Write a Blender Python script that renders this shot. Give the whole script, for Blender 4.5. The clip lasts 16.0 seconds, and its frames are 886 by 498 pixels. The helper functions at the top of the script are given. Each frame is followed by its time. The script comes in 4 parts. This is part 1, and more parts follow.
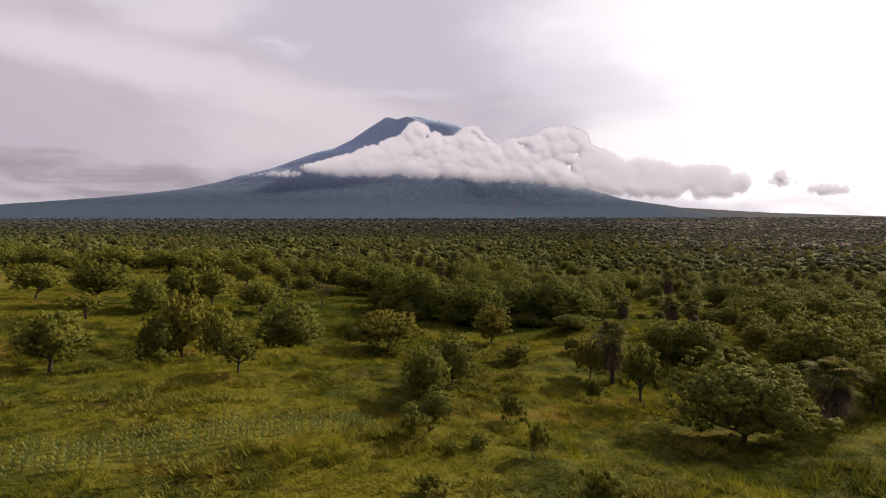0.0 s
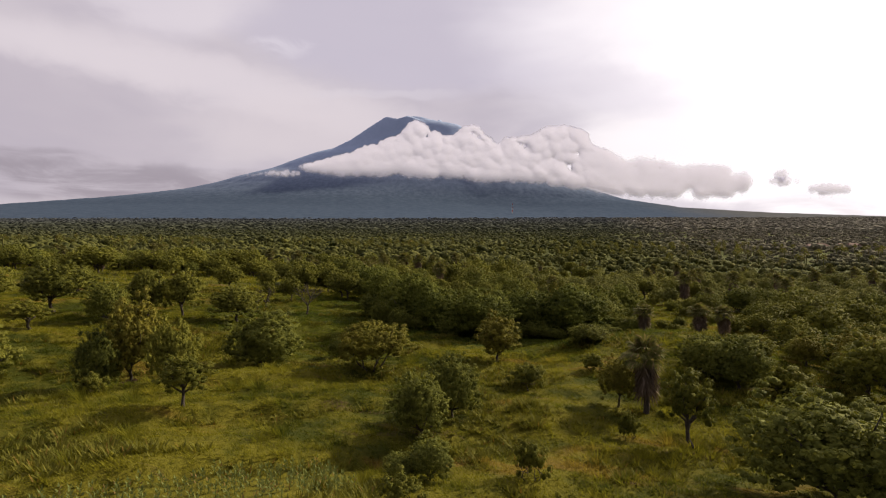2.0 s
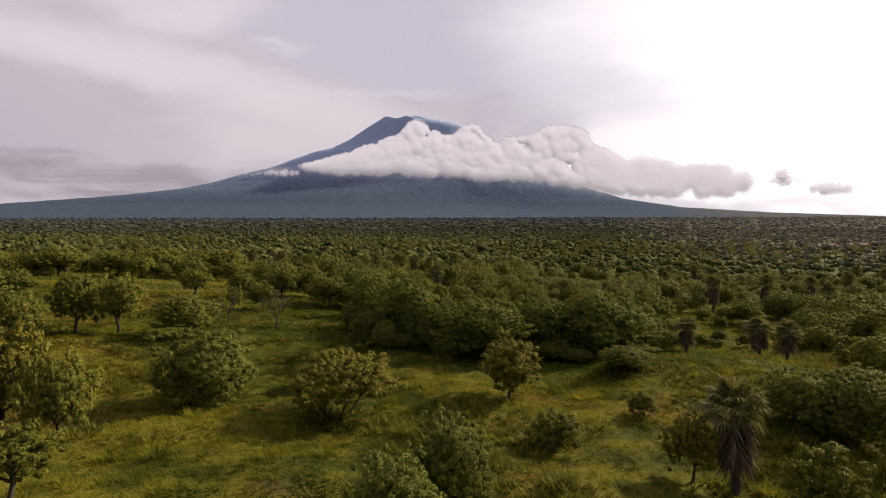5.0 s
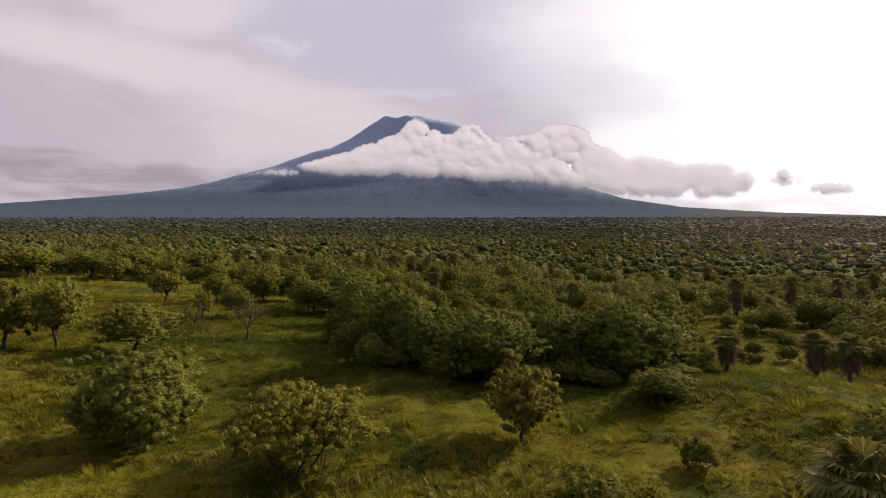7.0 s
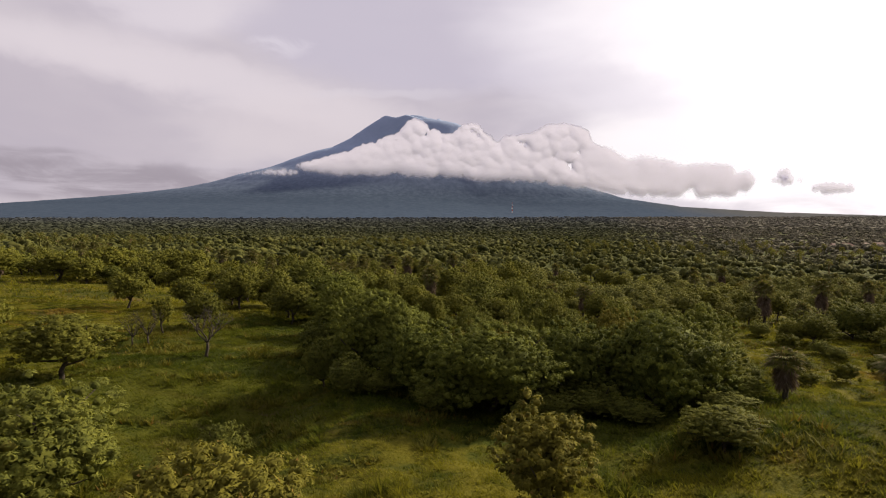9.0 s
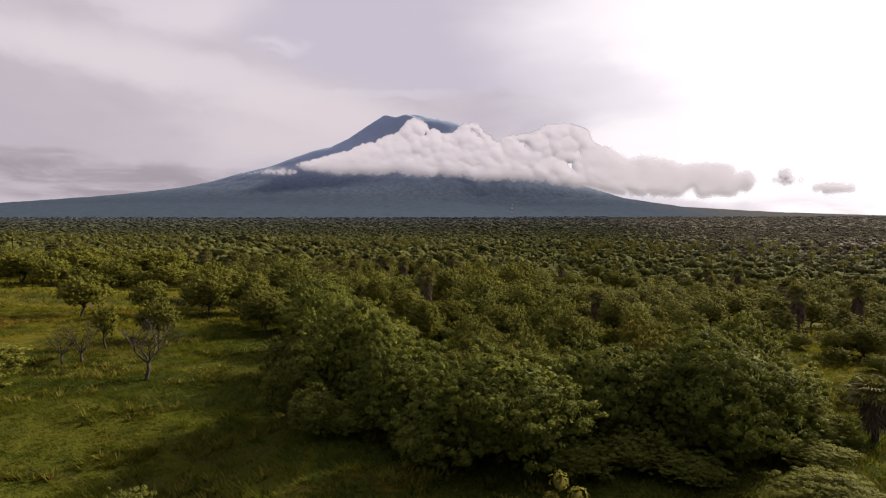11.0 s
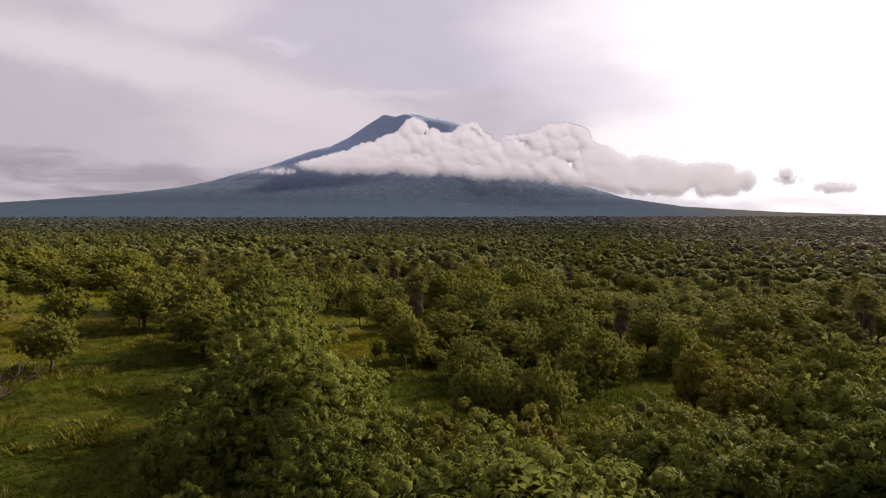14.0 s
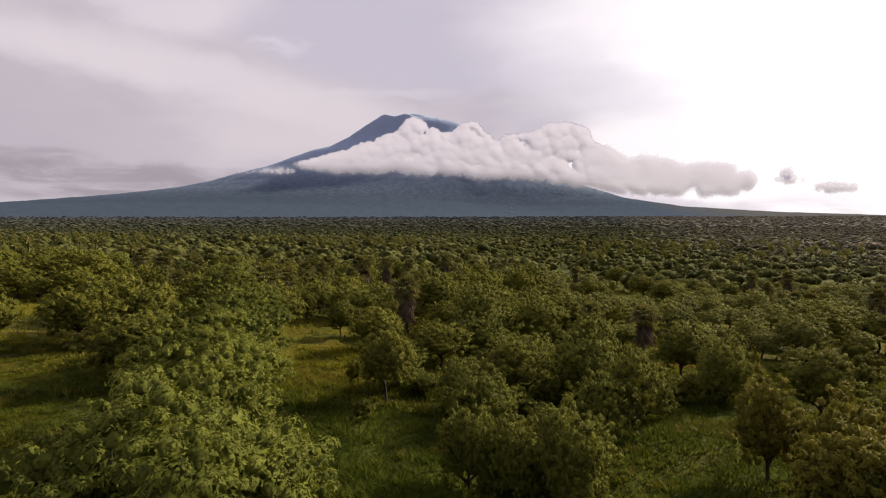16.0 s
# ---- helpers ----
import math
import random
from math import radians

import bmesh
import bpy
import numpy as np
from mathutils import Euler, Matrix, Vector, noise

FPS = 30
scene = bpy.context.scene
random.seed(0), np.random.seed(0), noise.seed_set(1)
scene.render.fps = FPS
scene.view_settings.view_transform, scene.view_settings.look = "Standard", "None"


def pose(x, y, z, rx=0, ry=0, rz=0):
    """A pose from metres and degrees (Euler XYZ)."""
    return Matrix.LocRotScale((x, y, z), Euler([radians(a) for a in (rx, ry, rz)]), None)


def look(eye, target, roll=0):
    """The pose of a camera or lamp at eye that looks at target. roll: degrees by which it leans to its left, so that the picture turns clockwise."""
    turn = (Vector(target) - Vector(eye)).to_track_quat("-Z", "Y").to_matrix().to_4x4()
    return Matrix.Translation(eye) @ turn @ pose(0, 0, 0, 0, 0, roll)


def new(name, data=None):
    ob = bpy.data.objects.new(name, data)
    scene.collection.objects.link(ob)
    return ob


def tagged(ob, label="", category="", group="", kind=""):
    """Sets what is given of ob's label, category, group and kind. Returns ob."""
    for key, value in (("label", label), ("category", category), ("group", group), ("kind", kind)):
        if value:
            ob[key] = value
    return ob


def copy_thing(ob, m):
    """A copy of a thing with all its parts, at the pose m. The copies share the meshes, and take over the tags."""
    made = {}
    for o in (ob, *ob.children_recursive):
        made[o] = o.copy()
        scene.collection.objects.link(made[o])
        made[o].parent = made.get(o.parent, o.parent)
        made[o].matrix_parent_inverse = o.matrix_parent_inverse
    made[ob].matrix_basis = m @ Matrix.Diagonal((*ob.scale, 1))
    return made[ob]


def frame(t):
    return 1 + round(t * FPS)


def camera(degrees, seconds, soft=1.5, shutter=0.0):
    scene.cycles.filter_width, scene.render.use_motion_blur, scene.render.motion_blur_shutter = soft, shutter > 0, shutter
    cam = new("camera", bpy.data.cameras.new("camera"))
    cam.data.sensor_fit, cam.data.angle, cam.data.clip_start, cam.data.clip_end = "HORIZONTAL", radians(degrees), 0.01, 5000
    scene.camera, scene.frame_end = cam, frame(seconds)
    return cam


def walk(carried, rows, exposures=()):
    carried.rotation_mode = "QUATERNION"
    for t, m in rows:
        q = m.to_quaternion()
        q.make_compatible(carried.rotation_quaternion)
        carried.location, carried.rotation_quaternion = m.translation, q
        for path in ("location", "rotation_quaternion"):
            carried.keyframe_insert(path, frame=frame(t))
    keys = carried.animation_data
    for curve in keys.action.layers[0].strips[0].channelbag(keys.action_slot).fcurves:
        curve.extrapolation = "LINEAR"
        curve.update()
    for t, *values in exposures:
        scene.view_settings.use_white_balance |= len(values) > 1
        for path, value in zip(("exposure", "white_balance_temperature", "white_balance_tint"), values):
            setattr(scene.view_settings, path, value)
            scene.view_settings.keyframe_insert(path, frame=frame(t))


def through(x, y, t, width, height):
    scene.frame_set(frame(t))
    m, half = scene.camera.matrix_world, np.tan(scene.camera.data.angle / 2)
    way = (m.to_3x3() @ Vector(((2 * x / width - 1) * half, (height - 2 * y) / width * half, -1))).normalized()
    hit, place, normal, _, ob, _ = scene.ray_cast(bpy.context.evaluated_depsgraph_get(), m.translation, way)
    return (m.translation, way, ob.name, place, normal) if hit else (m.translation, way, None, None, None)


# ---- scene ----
# ---- the camera: a drone that glides straight and level towards the volcano ----
cam = camera(77.9, 16.0, soft=1.15)
rows = []
for i in range(17):
    t = float(i)
    rows.append((t, pose(0.0809 * t + 0.00817 * t * t, 4.49 * t, 16 + 0.02274 * t - 0.00125 * t * t,
                         90 - 0.0040 * t, 0, -0.0086 * t)))
walk(cam, rows, [(0.0, 0.28, 6500, 14), (16.0, 0.28, 6500, 14)])

# ---- light: a hazy overcast sky, the low sun behind thin cloud ahead and to the right ----
SUN_AZ, SUN_EL = radians(57), radians(32)
SUN_WAY = Vector((math.sin(SUN_AZ) * math.cos(SUN_EL), math.cos(SUN_AZ) * math.cos(SUN_EL), math.sin(SUN_EL)))
sun = new("sun", bpy.data.lights.new("sun", "SUN"))
sun.data.energy, sun.data.angle, sun.data.color = 5.4, radians(4), (1.0, 0.87, 0.62)
sun.matrix_world = look(SUN_WAY * 100, (0, 0, 0))


class Nodes:
    """Short hand for building node trees."""

    def __init__(self, tree):
        self.tree = tree
        tree.nodes.clear()

    def add(self, kind):
        return self.tree.nodes.new(kind)

    def link(self, a, b):
        self.tree.links.new(a, b)

    def put(self, socket, value):
        if isinstance(value, bpy.types.NodeSocket):
            self.link(value, socket)
        else:
            socket.default_value = value

    def math(self, op, a, b=0.0, c=0.0, clamp=False):
        node = self.add("ShaderNodeMath")
        node.operation, node.use_clamp = op, clamp
        for socket, value in zip(node.inputs, (a, b, c)):
            self.put(socket, value)
        return node.outputs[0]

    def mix(self, fac, a, b, blend="MIX"):
        node = self.add("ShaderNodeMix")
        node.data_type, node.blend_type = "RGBA", blend
        self.put(node.inputs[0], fac)
        for socket, value in ((node.inputs[6], a), (node.inputs[7], b)):
            self.put(socket, value if isinstance(value, bpy.types.NodeSocket) else (*value, 1.0))
        return node.outputs[2]

    def noise(self, vector, scale, detail=4.0, rough=0.5, distortion=0.0):
        node = self.add("ShaderNodeTexNoise")
        self.link(vector, node.inputs["Vector"])
        node.inputs["Scale"].default_value, node.inputs["Detail"].default_value = scale, detail
        node.inputs["Roughness"].default_value, node.inputs["Distortion"].default_value = rough, distortion
        return node.outputs["Fac"]

    def ramp(self, fac, low, high, a=0.0, b=1.0):
        node = self.add("ShaderNodeMapRange")
        node.interpolation_type = "SMOOTHSTEP"
        for socket, value in zip(node.inputs, (fac, low, high, a, b)):
            self.put(socket, value)
        return node.outputs[0]

    def stretch(self, vector, scale, turn=(0, 0, 0)):
        node = self.add("ShaderNodeMapping")
        self.link(vector, node.inputs["Vector"])
        node.inputs["Scale"].default_value, node.inputs["Rotation"].default_value = scale, turn
        return node.outputs[0]

    def dot(self, vector, way):
        node = self.add("ShaderNodeVectorMath")
        node.operation = "DOT_PRODUCT"
        self.link(vector, node.inputs[0])
        node.inputs[1].default_value = way
        return node.outputs["Value"]


world = bpy.data.worlds.new("sky")
scene.world = world
world.use_nodes = True
n = Nodes(world.node_tree)
way = n.add("ShaderNodeTexCoord").outputs["Generated"]
sky = n.add("ShaderNodeTexSky")
sky.sky_type, sky.sun_disc, sky.sun_elevation, sky.sun_rotation = "NISHITA", False, SUN_EL, SUN_AZ
clear = n.mix(1.0, sky.outputs[0], (0.1, 0.1, 0.1), "MULTIPLY")
# the way over the land ahead as a slope to the right (u) and up (v), bent a little so that no edge runs straight
axis = n.add("ShaderNodeSeparateXYZ")
n.link(way, axis.inputs[0])
ahead = n.ramp(axis.outputs["Y"], 0.12, 0.45)
depth = n.math("MAXIMUM", axis.outputs["Y"], 0.12)
broad = n.noise(n.stretch(way, (1.1, 1.1, 3.6), (0, radians(24), 0)), 2.3, 3.0, 0.45, 0.3)
fine = n.noise(n.stretch(way, (1.0, 1.0, 2.2), (0, radians(14), 0)), 6.5, 5.0, 0.5, 0.4)
wisp = n.noise(n.stretch(way, (1.0, 1.0, 1.5)), 14.0, 5.0, 0.55, 0.6)
u = n.math("ADD", n.math("DIVIDE", axis.outputs["X"], depth), n.math("MULTIPLY", n.math("SUBTRACT", fine, 0.5), 0.16))
u = n.math("ADD", u, n.math("MULTIPLY", n.math("SUBTRACT", wisp, 0.5), 0.05))
v = n.math("ADD", n.math("DIVIDE", axis.outputs["Z"], depth), n.math("MULTIPLY", n.math("SUBTRACT", broad, 0.5), 0.12))
v = n.math("ADD", v, n.math("MULTIPLY", n.math("SUBTRACT", wisp, 0.5), 0.03))


def blot(cu, cv, ru, rv, inner=0.3, outer=1.3, lean=0.0):
    """A soft-edged oval of cloud round (cu, cv), from full within to none outside."""
    du, dv = n.math("SUBTRACT", u, cu), n.math("SUBTRACT", v, cv)
    dv = n.math("ADD", dv, n.math("MULTIPLY", du, lean))
    far = n.math("ADD", n.math("POWER", n.math("ABSOLUTE", n.math("DIVIDE", du, ru)), 2.0), n.math("POWER", n.math("ABSOLUTE", n.math("DIVIDE", dv, rv)), 2.0))
    return n.math("MULTIPLY", n.ramp(far, outer, inner), ahead)


def over(under, mask, share, colour):
    return n.mix(n.math("MULTIPLY", mask, share), under, colour)


fold = n.math("ADD", n.math("MULTIPLY", broad, 0.72), n.math("MULTIPLY", fine, 0.28))
deck = n.mix(n.ramp(fold, 0.36, 0.62), (0.545, 0.500, 0.560), (0.660, 0.605, 0.640))
# greyer towards the left, a pale streak that falls from the left to the summit
deck = over(deck, blot(-0.85, 0.16, 0.42, 0.22), 0.6, (0.530, 0.478, 0.530))
deck = over(deck, blot(-0.52, 0.335, 0.50, 0.050, 0.0, 1.5, 0.22), 0.75, (0.800, 0.735, 0.760))
deck = over(deck, blot(-0.25, 0.22, 0.22, 0.07, 0.0, 1.5, 0.10), 0.5, (0.760, 0.690, 0.705))
# a pale heap at the top, then the grey mass of cloud over the summit
deck = over(deck, blot(-0.47, 0.46, 0.19, 0.085, 0.25, 1.2), 0.75, (0.790, 0.735, 0.775))
deck = over(deck, blot(-0.02, 0.40, 0.36, 0.125, 0.45, 1.25, 0.06), 0.80, (0.590, 0.552, 0.640))
deck = over(deck, n.math("MULTIPLY", blot(-0.285, 0.372, 0.050, 0.026, 0.0, 1.5), n.ramp(wisp, 0.40, 0.62)), 0.6, (0.790, 0.745, 0.800))
deck = over(deck, blot(-0.10, 0.285, 0.14, 0.012, 0.0, 1.5), 0.35, (0.760, 0.715, 0.760))
# a low grey bank along the horizon, and paler air beneath it
streaks = n.noise(n.stretch(way, (1, 1, 5.5)), 6.0, 6.0, 0.6, 0.5)
bank = n.math("MULTIPLY", blot(-0.70, 0.130, 0.46, 0.042, 0.1, 1.5, 0.05), n.ramp(streaks, 0.30, 0.56))
deck = over(deck, bank, 0.95, (0.375, 0.332, 0.372))
deck = over(deck, blot(-0.70, 0.075, 0.5, 0.022, 0.0, 1.4), 0.5, (0.640, 0.585, 0.615))
# an overcast sky is brightest overhead
lift = n.add("ShaderNodeVectorMath")
lift.operation = "SCALE"
n.link(deck, lift.inputs[0])
n.link(n.ramp(axis.outputs["Z"], 0.35, 1.0, 1.0, 1.25), lift.inputs["Scale"])
deck = lift.outputs[0]
# the brightness round the hidden sun
glow_way = Vector((math.sin(radians(48)) * math.cos(radians(20)), math.cos(radians(48)) * math.cos(radians(20)), math.sin(radians(20))))
near_sun = n.math("ADD", n.dot(way, glow_way), n.math("MULTIPLY", n.math("SUBTRACT", fold, 0.5), 0.20))
deck = n.mix(n.ramp(near_sun, 0.72, 0.945), deck, (1.16, 1.11, 1.12))
deck = over(deck, blot(0.375, 0.17, 0.16, 0.075, 0.0, 1.5), 0.75, (1.10, 1.05, 1.04))
# thin grey tatters before the glow, and hazy heaps low on the horizon
deck = over(deck, blot(0.27, 0.29, 0.20, 0.055, 0.0, 1.5, 0.12), 0.45, (0.740, 0.695, 0.765))
low = n.math("MULTIPLY", blot(0.58, 0.075, 0.36, 0.030, 0.1, 1.4, 0.02), n.ramp(streaks, 0.36, 0.62))
deck = over(deck, low, 0.60, (0.800, 0.740, 0.775))
deck = over(deck, blot(0.40, 0.080, 0.24, 0.034, 0.2, 1.5, 0.10), 0.85, (0.700, 0.650, 0.700))
# the unseen sky behind the start of the flight is dimmed, to deepen shade on near sides
shade = n.ramp(n.dot(way, Vector((0.2, 1, 0)).normalized()), -0.6, 0.2, 0.55, 1.0)
far_side = n.add("ShaderNodeVectorMath")
far_side.operation = "SCALE"
n.link(deck, far_side.inputs[0])
n.link(shade, far_side.inputs["Scale"])
deck = far_side.outputs[0]
cover = n.mix(0.97, clear, deck)
back = n.add("ShaderNodeBackground")
n.link(cover, back.inputs[0])
back.inputs[1].default_value = 0.80
n.link(back.outputs[0], n.add("ShaderNodeOutputWorld").inputs[0])

# ---- materials ----
def material(name):
    m = bpy.data.materials.new(name)
    m.use_nodes = True
    return m, Nodes(m.node_tree)


def finish(n, shader):
    n.link(shader, n.add("ShaderNodeOutputMaterial").inputs[0])


def principled(n, colour, rough, bump=None, strength=0.3, distance=0.1, specular=0.3):
    node = n.add("ShaderNodeBsdfPrincipled")
    n.put(node.inputs["Base Color"], colour)
    n.put(node.inputs["Roughness"], rough)
    node.inputs["Specular IOR Level"].default_value = specular
    if bump is not None:
        b = n.add("ShaderNodeBump")
        b.inputs["Strength"].default_value, b.inputs["Distance"].default_value = strength, distance
        n.link(bump, b.inputs["Height"])
        n.link(b.outputs[0], node.inputs["Normal"])
    return node.outputs[0]


def leaf_material(name, dark, light, dry, dryness=0.1, through=0.26, tint=0.35):
    """Leaves: each leaf and each plant a little different, light shining through them."""
    m, n = material(name)
    island = n.add("ShaderNodeNewGeometry").outputs["Random Per Island"]
    plant_random = n.add("ShaderNodeObjectInfo").outputs["Random"]
    place = n.add("ShaderNodeTexCoord").outputs["Object"]
    patch = n.noise(place, 0.9, 2.0, 0.5)
    fac = n.math("ADD", n.math("MULTIPLY", island, 0.55), n.math("MULTIPLY", n.ramp(patch, 0.35, 0.65), 0.25))
    fac = n.math("ADD", fac, n.math("MULTIPLY", plant_random, tint), clamp=True)
    colour = n.mix(fac, dark, light)
    colour = n.mix(n.ramp(island, 1.0 - dryness, 1.0 - dryness + 0.02), colour, dry)
    front = principled(n, colour, 0.7, specular=0.04)
    back = n.add("ShaderNodeBsdfTranslucent")
    n.link(n.mix(1.0, colour, (1.15, 1.1, 0.7), "MULTIPLY"), back.inputs[0])
    both = n.add("ShaderNodeMixShader")
    both.inputs[0].default_value = through
    n.link(front, both.inputs[1])
    n.link(back.outputs[0], both.inputs[2])
    finish(n, both.outputs[0])
    return m


LEAF_BROAD = leaf_material("leaf_broad", (0.045, 0.054, 0.014), (0.215, 0.213, 0.037), (0.24, 0.17, 0.03), 0.015)
LEAF_DENSE = leaf_material("leaf_dense", (0.043, 0.056, 0.015), (0.204, 0.211, 0.041), (0.16, 0.14, 0.03), 0.012)
LEAF_GROVE = leaf_material("leaf_grove", (0.037, 0.052, 0.013), (0.180, 0.195, 0.036), (0.16, 0.15, 0.03), 0.012)
# LEAF_BROAD made paler and bluer: haze and light over the parkland painted in
LEAF_PARK = leaf_material("leaf_park", (0.066, 0.078, 0.024), (0.255, 0.255, 0.066), (0.24, 0.17, 0.03), 0.015)
LEAF_BROWN = leaf_material("leaf_brown", (0.059, 0.062, 0.013), (0.215, 0.191, 0.033), (0.25, 0.16, 0.04), 0.02)
LEAF_OLIVE = leaf_material("leaf_olive", (0.050, 0.055, 0.011), (0.187, 0.172, 0.029), (0.25, 0.16, 0.04), 0.03)
LEAF_SHRUB = leaf_material("leaf_shrub", (0.049, 0.060, 0.012), (0.168, 0.162, 0.025), (0.20, 0.14, 0.03), 0.02)
LEAF_PALM = leaf_material("leaf_palm", (0.058, 0.066, 0.020), (0.165, 0.165, 0.052), (0.20, 0.16, 0.08), 0.10)
LEAF_DEAD = leaf_material("leaf_dead", (0.072, 0.052, 0.038), (0.170, 0.130, 0.098), (0.22, 0.17, 0.13), 0.2, 0.12)
LEAF_CROP = leaf_material("leaf_crop", (0.050, 0.070, 0.022), (0.165, 0.190, 0.062), (0.20, 0.14, 0.05), 0.10)


LEAF_RED = leaf_material("leaf_red", (0.085, 0.045, 0.030), (0.240, 0.130, 0.095), (0.26, 0.17, 0.12), 0.1)
LEAF_WEED = leaf_material("leaf_weed", (0.074, 0.080, 0.016), (0.185, 0.172, 0.028), (0.19, 0.12, 0.03), 0.05)


def bark_material(name, dark, light):
    m, n = material(name)
    place = n.add("ShaderNodeTexCoord").outputs["Object"]
    grain = n.noise(n.stretch(place, (9, 9, 2.0)), 2.0, 4.0, 0.6)
    spots = n.noise(place, 1.7, 2.0)
    colour = n.mix(n.ramp(n.math("ADD", n.math("MULTIPLY", grain, 0.7), n.math("MULTIPLY", spots, 0.3)), 0.36, 0.64), dark, light)
    finish(n, principled(n, colour, 0.9, grain, 0.6, 0.03))
    return m


BARK = bark_material("bark", (0.026, 0.021, 0.016), (0.075, 0.060, 0.046))
BARK_PALE = bark_material("bark_pale", (0.10, 0.085, 0.065), (0.25, 0.22, 0.18))
BARK_PALM = bark_material("bark_palm", (0.028, 0.024, 0.020), (0.085, 0.072, 0.060))


def grass_colour(n, place):
    """Lush, yellow and rusty patches, shared by the soil sheet and the blades that grow on it."""
    big = n.noise(n.stretch(place, (0.55, 1.0, 1.0), (0, 0, radians(-33))), 0.10, 3.0, 0.55, 0.4)
    mid = n.noise(place, 0.5, 4.0, 0.6, 0.3)
    small = n.noise(n.stretch(place, (1, 1, 0.5)), 4.5, 4.0, 0.65)
    tone = n.math("ADD", n.math("MULTIPLY", big, 0.45), n.math("ADD", n.math("MULTIPLY", mid, 0.38), n.math("MULTIPLY", small, 0.17)))
    grass = n.mix(n.ramp(tone, 0.41, 0.57), (0.035, 0.041, 0.006), (0.106, 0.096, 0.011))
    rust = n.noise(n.stretch(place, (0.4, 1.0, 1), (0, 0, radians(-33))), 0.23, 4.0, 0.6, 0.6)
    grass = n.mix(n.math("MULTIPLY", n.ramp(rust, 0.56, 0.68), 0.6), grass, (0.150, 0.092, 0.022))
    # darker green over two soft ovals, at the grove and to its left
    at = n.add("ShaderNodeSeparateXYZ")
    n.link(place, at.inputs[0])
    off = n.math("ADD", n.math("POWER", n.math("DIVIDE", n.math("SUBTRACT", at.outputs["X"], 13.0), 20.0), 2.0), n.math("POWER", n.math("DIVIDE", n.math("SUBTRACT", at.outputs["Y"], 92.0), 27.0), 2.0))
    hollow = n.ramp(n.math("ADD", off, n.math("MULTIPLY", n.math("SUBTRACT", mid, 0.5), 1.6)), 1.25, 0.55)
    off = n.math("ADD", n.math("POWER", n.math("DIVIDE", n.math("ADD", at.outputs["X"], 14.0), 21.0), 2.0), n.math("POWER", n.math("DIVIDE", n.math("SUBTRACT", at.outputs["Y"], 92.0), 26.0), 2.0))
    beside = n.ramp(n.math("ADD", off, n.math("MULTIPLY", n.math("SUBTRACT", mid, 0.5), 1.2)), 1.3, 0.4)
    hollow = n.math("ADD", hollow, n.math("MULTIPLY", beside, 0.75), clamp=True)
    grass = n.mix(n.math("MULTIPLY", hollow, 0.85), grass, n.mix(n.ramp(small, 0.35, 0.65), (0.024, 0.034, 0.005), (0.048, 0.060, 0.008)))
    return grass, mid, small


GROUND, n = material("grassland")
place = n.add("ShaderNodeTexCoord").outputs["Object"]
grass, mid, small = grass_colour(n, place)
soil_line = n.noise(n.stretch(place, (0.25, 1.3, 1), (0, 0, radians(-33))), 0.30, 4.0, 0.6, 0.5)
soil = n.math("MULTIPLY", n.ramp(soil_line, 0.60, 0.68), n.ramp(small, 0.40, 0.58))
colour = n.mix(n.math("MULTIPLY", soil, 0.75), grass, (0.080, 0.056, 0.030))
at = n.add("ShaderNodeSeparateXYZ")
n.link(place, at.inputs[0])
colour = n.mix(n.ramp(at.outputs["Y"], 130.0, 260.0), colour, n.mix(n.ramp(small, 0.4, 0.6), (0.044, 0.054, 0.013), (0.074, 0.080, 0.018)))
finish(n, principled(n, colour, 0.95, n.math("ADD", n.math("MULTIPLY", small, 0.4), mid), 0.8, 0.35, 0.05))

BLADE, n = material("grass_blade")
place = n.add("ShaderNodeTexCoord").outputs["Object"]
grass, mid, small = grass_colour(n, place)
island = n.add("ShaderNodeNewGeometry").outputs["Random Per Island"]
colour = n.mix(n.ramp(island, 0.0, 1.0, 0.45, 1.0), grass, n.mix(1.0, grass, (2.05, 2.15, 1.6), "MULTIPLY"))
front = principled(n, colour, 0.8, specular=0.06)
lit = n.add("ShaderNodeBsdfTranslucent")
n.link(colour, lit.inputs[0])
both = n.add("ShaderNodeMixShader")
both.inputs[0].default_value = 0.5
n.link(front, both.inputs[1])
n.link(lit.outputs[0], both.inputs[2])
finish(n, both.outputs[0])

# the far woods and the volcano's flanks, aerial haze painted into their base colours
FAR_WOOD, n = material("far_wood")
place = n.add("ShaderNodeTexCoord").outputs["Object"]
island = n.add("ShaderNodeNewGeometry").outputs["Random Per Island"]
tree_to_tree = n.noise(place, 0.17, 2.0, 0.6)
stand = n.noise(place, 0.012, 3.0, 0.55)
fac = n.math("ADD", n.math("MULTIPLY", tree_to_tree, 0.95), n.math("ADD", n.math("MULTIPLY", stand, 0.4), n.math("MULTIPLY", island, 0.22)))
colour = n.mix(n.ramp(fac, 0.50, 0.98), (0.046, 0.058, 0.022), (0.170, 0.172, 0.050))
# further up, haze put into the colour: the crowns turn grey-green with distance
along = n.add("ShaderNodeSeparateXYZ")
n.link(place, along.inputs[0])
far_haze = n.ramp(n.math("ADD", along.outputs["Y"], n.math("MULTIPLY", n.math("SUBTRACT", stand, 0.5), 900.0)), 330.0, 1100.0)
colour = n.mix(n.math("MULTIPLY", far_haze, 0.85), colour, n.mix(n.ramp(tree_to_tree, 0.35, 0.65), (0.072, 0.082, 0.064), (0.098, 0.108, 0.082)))
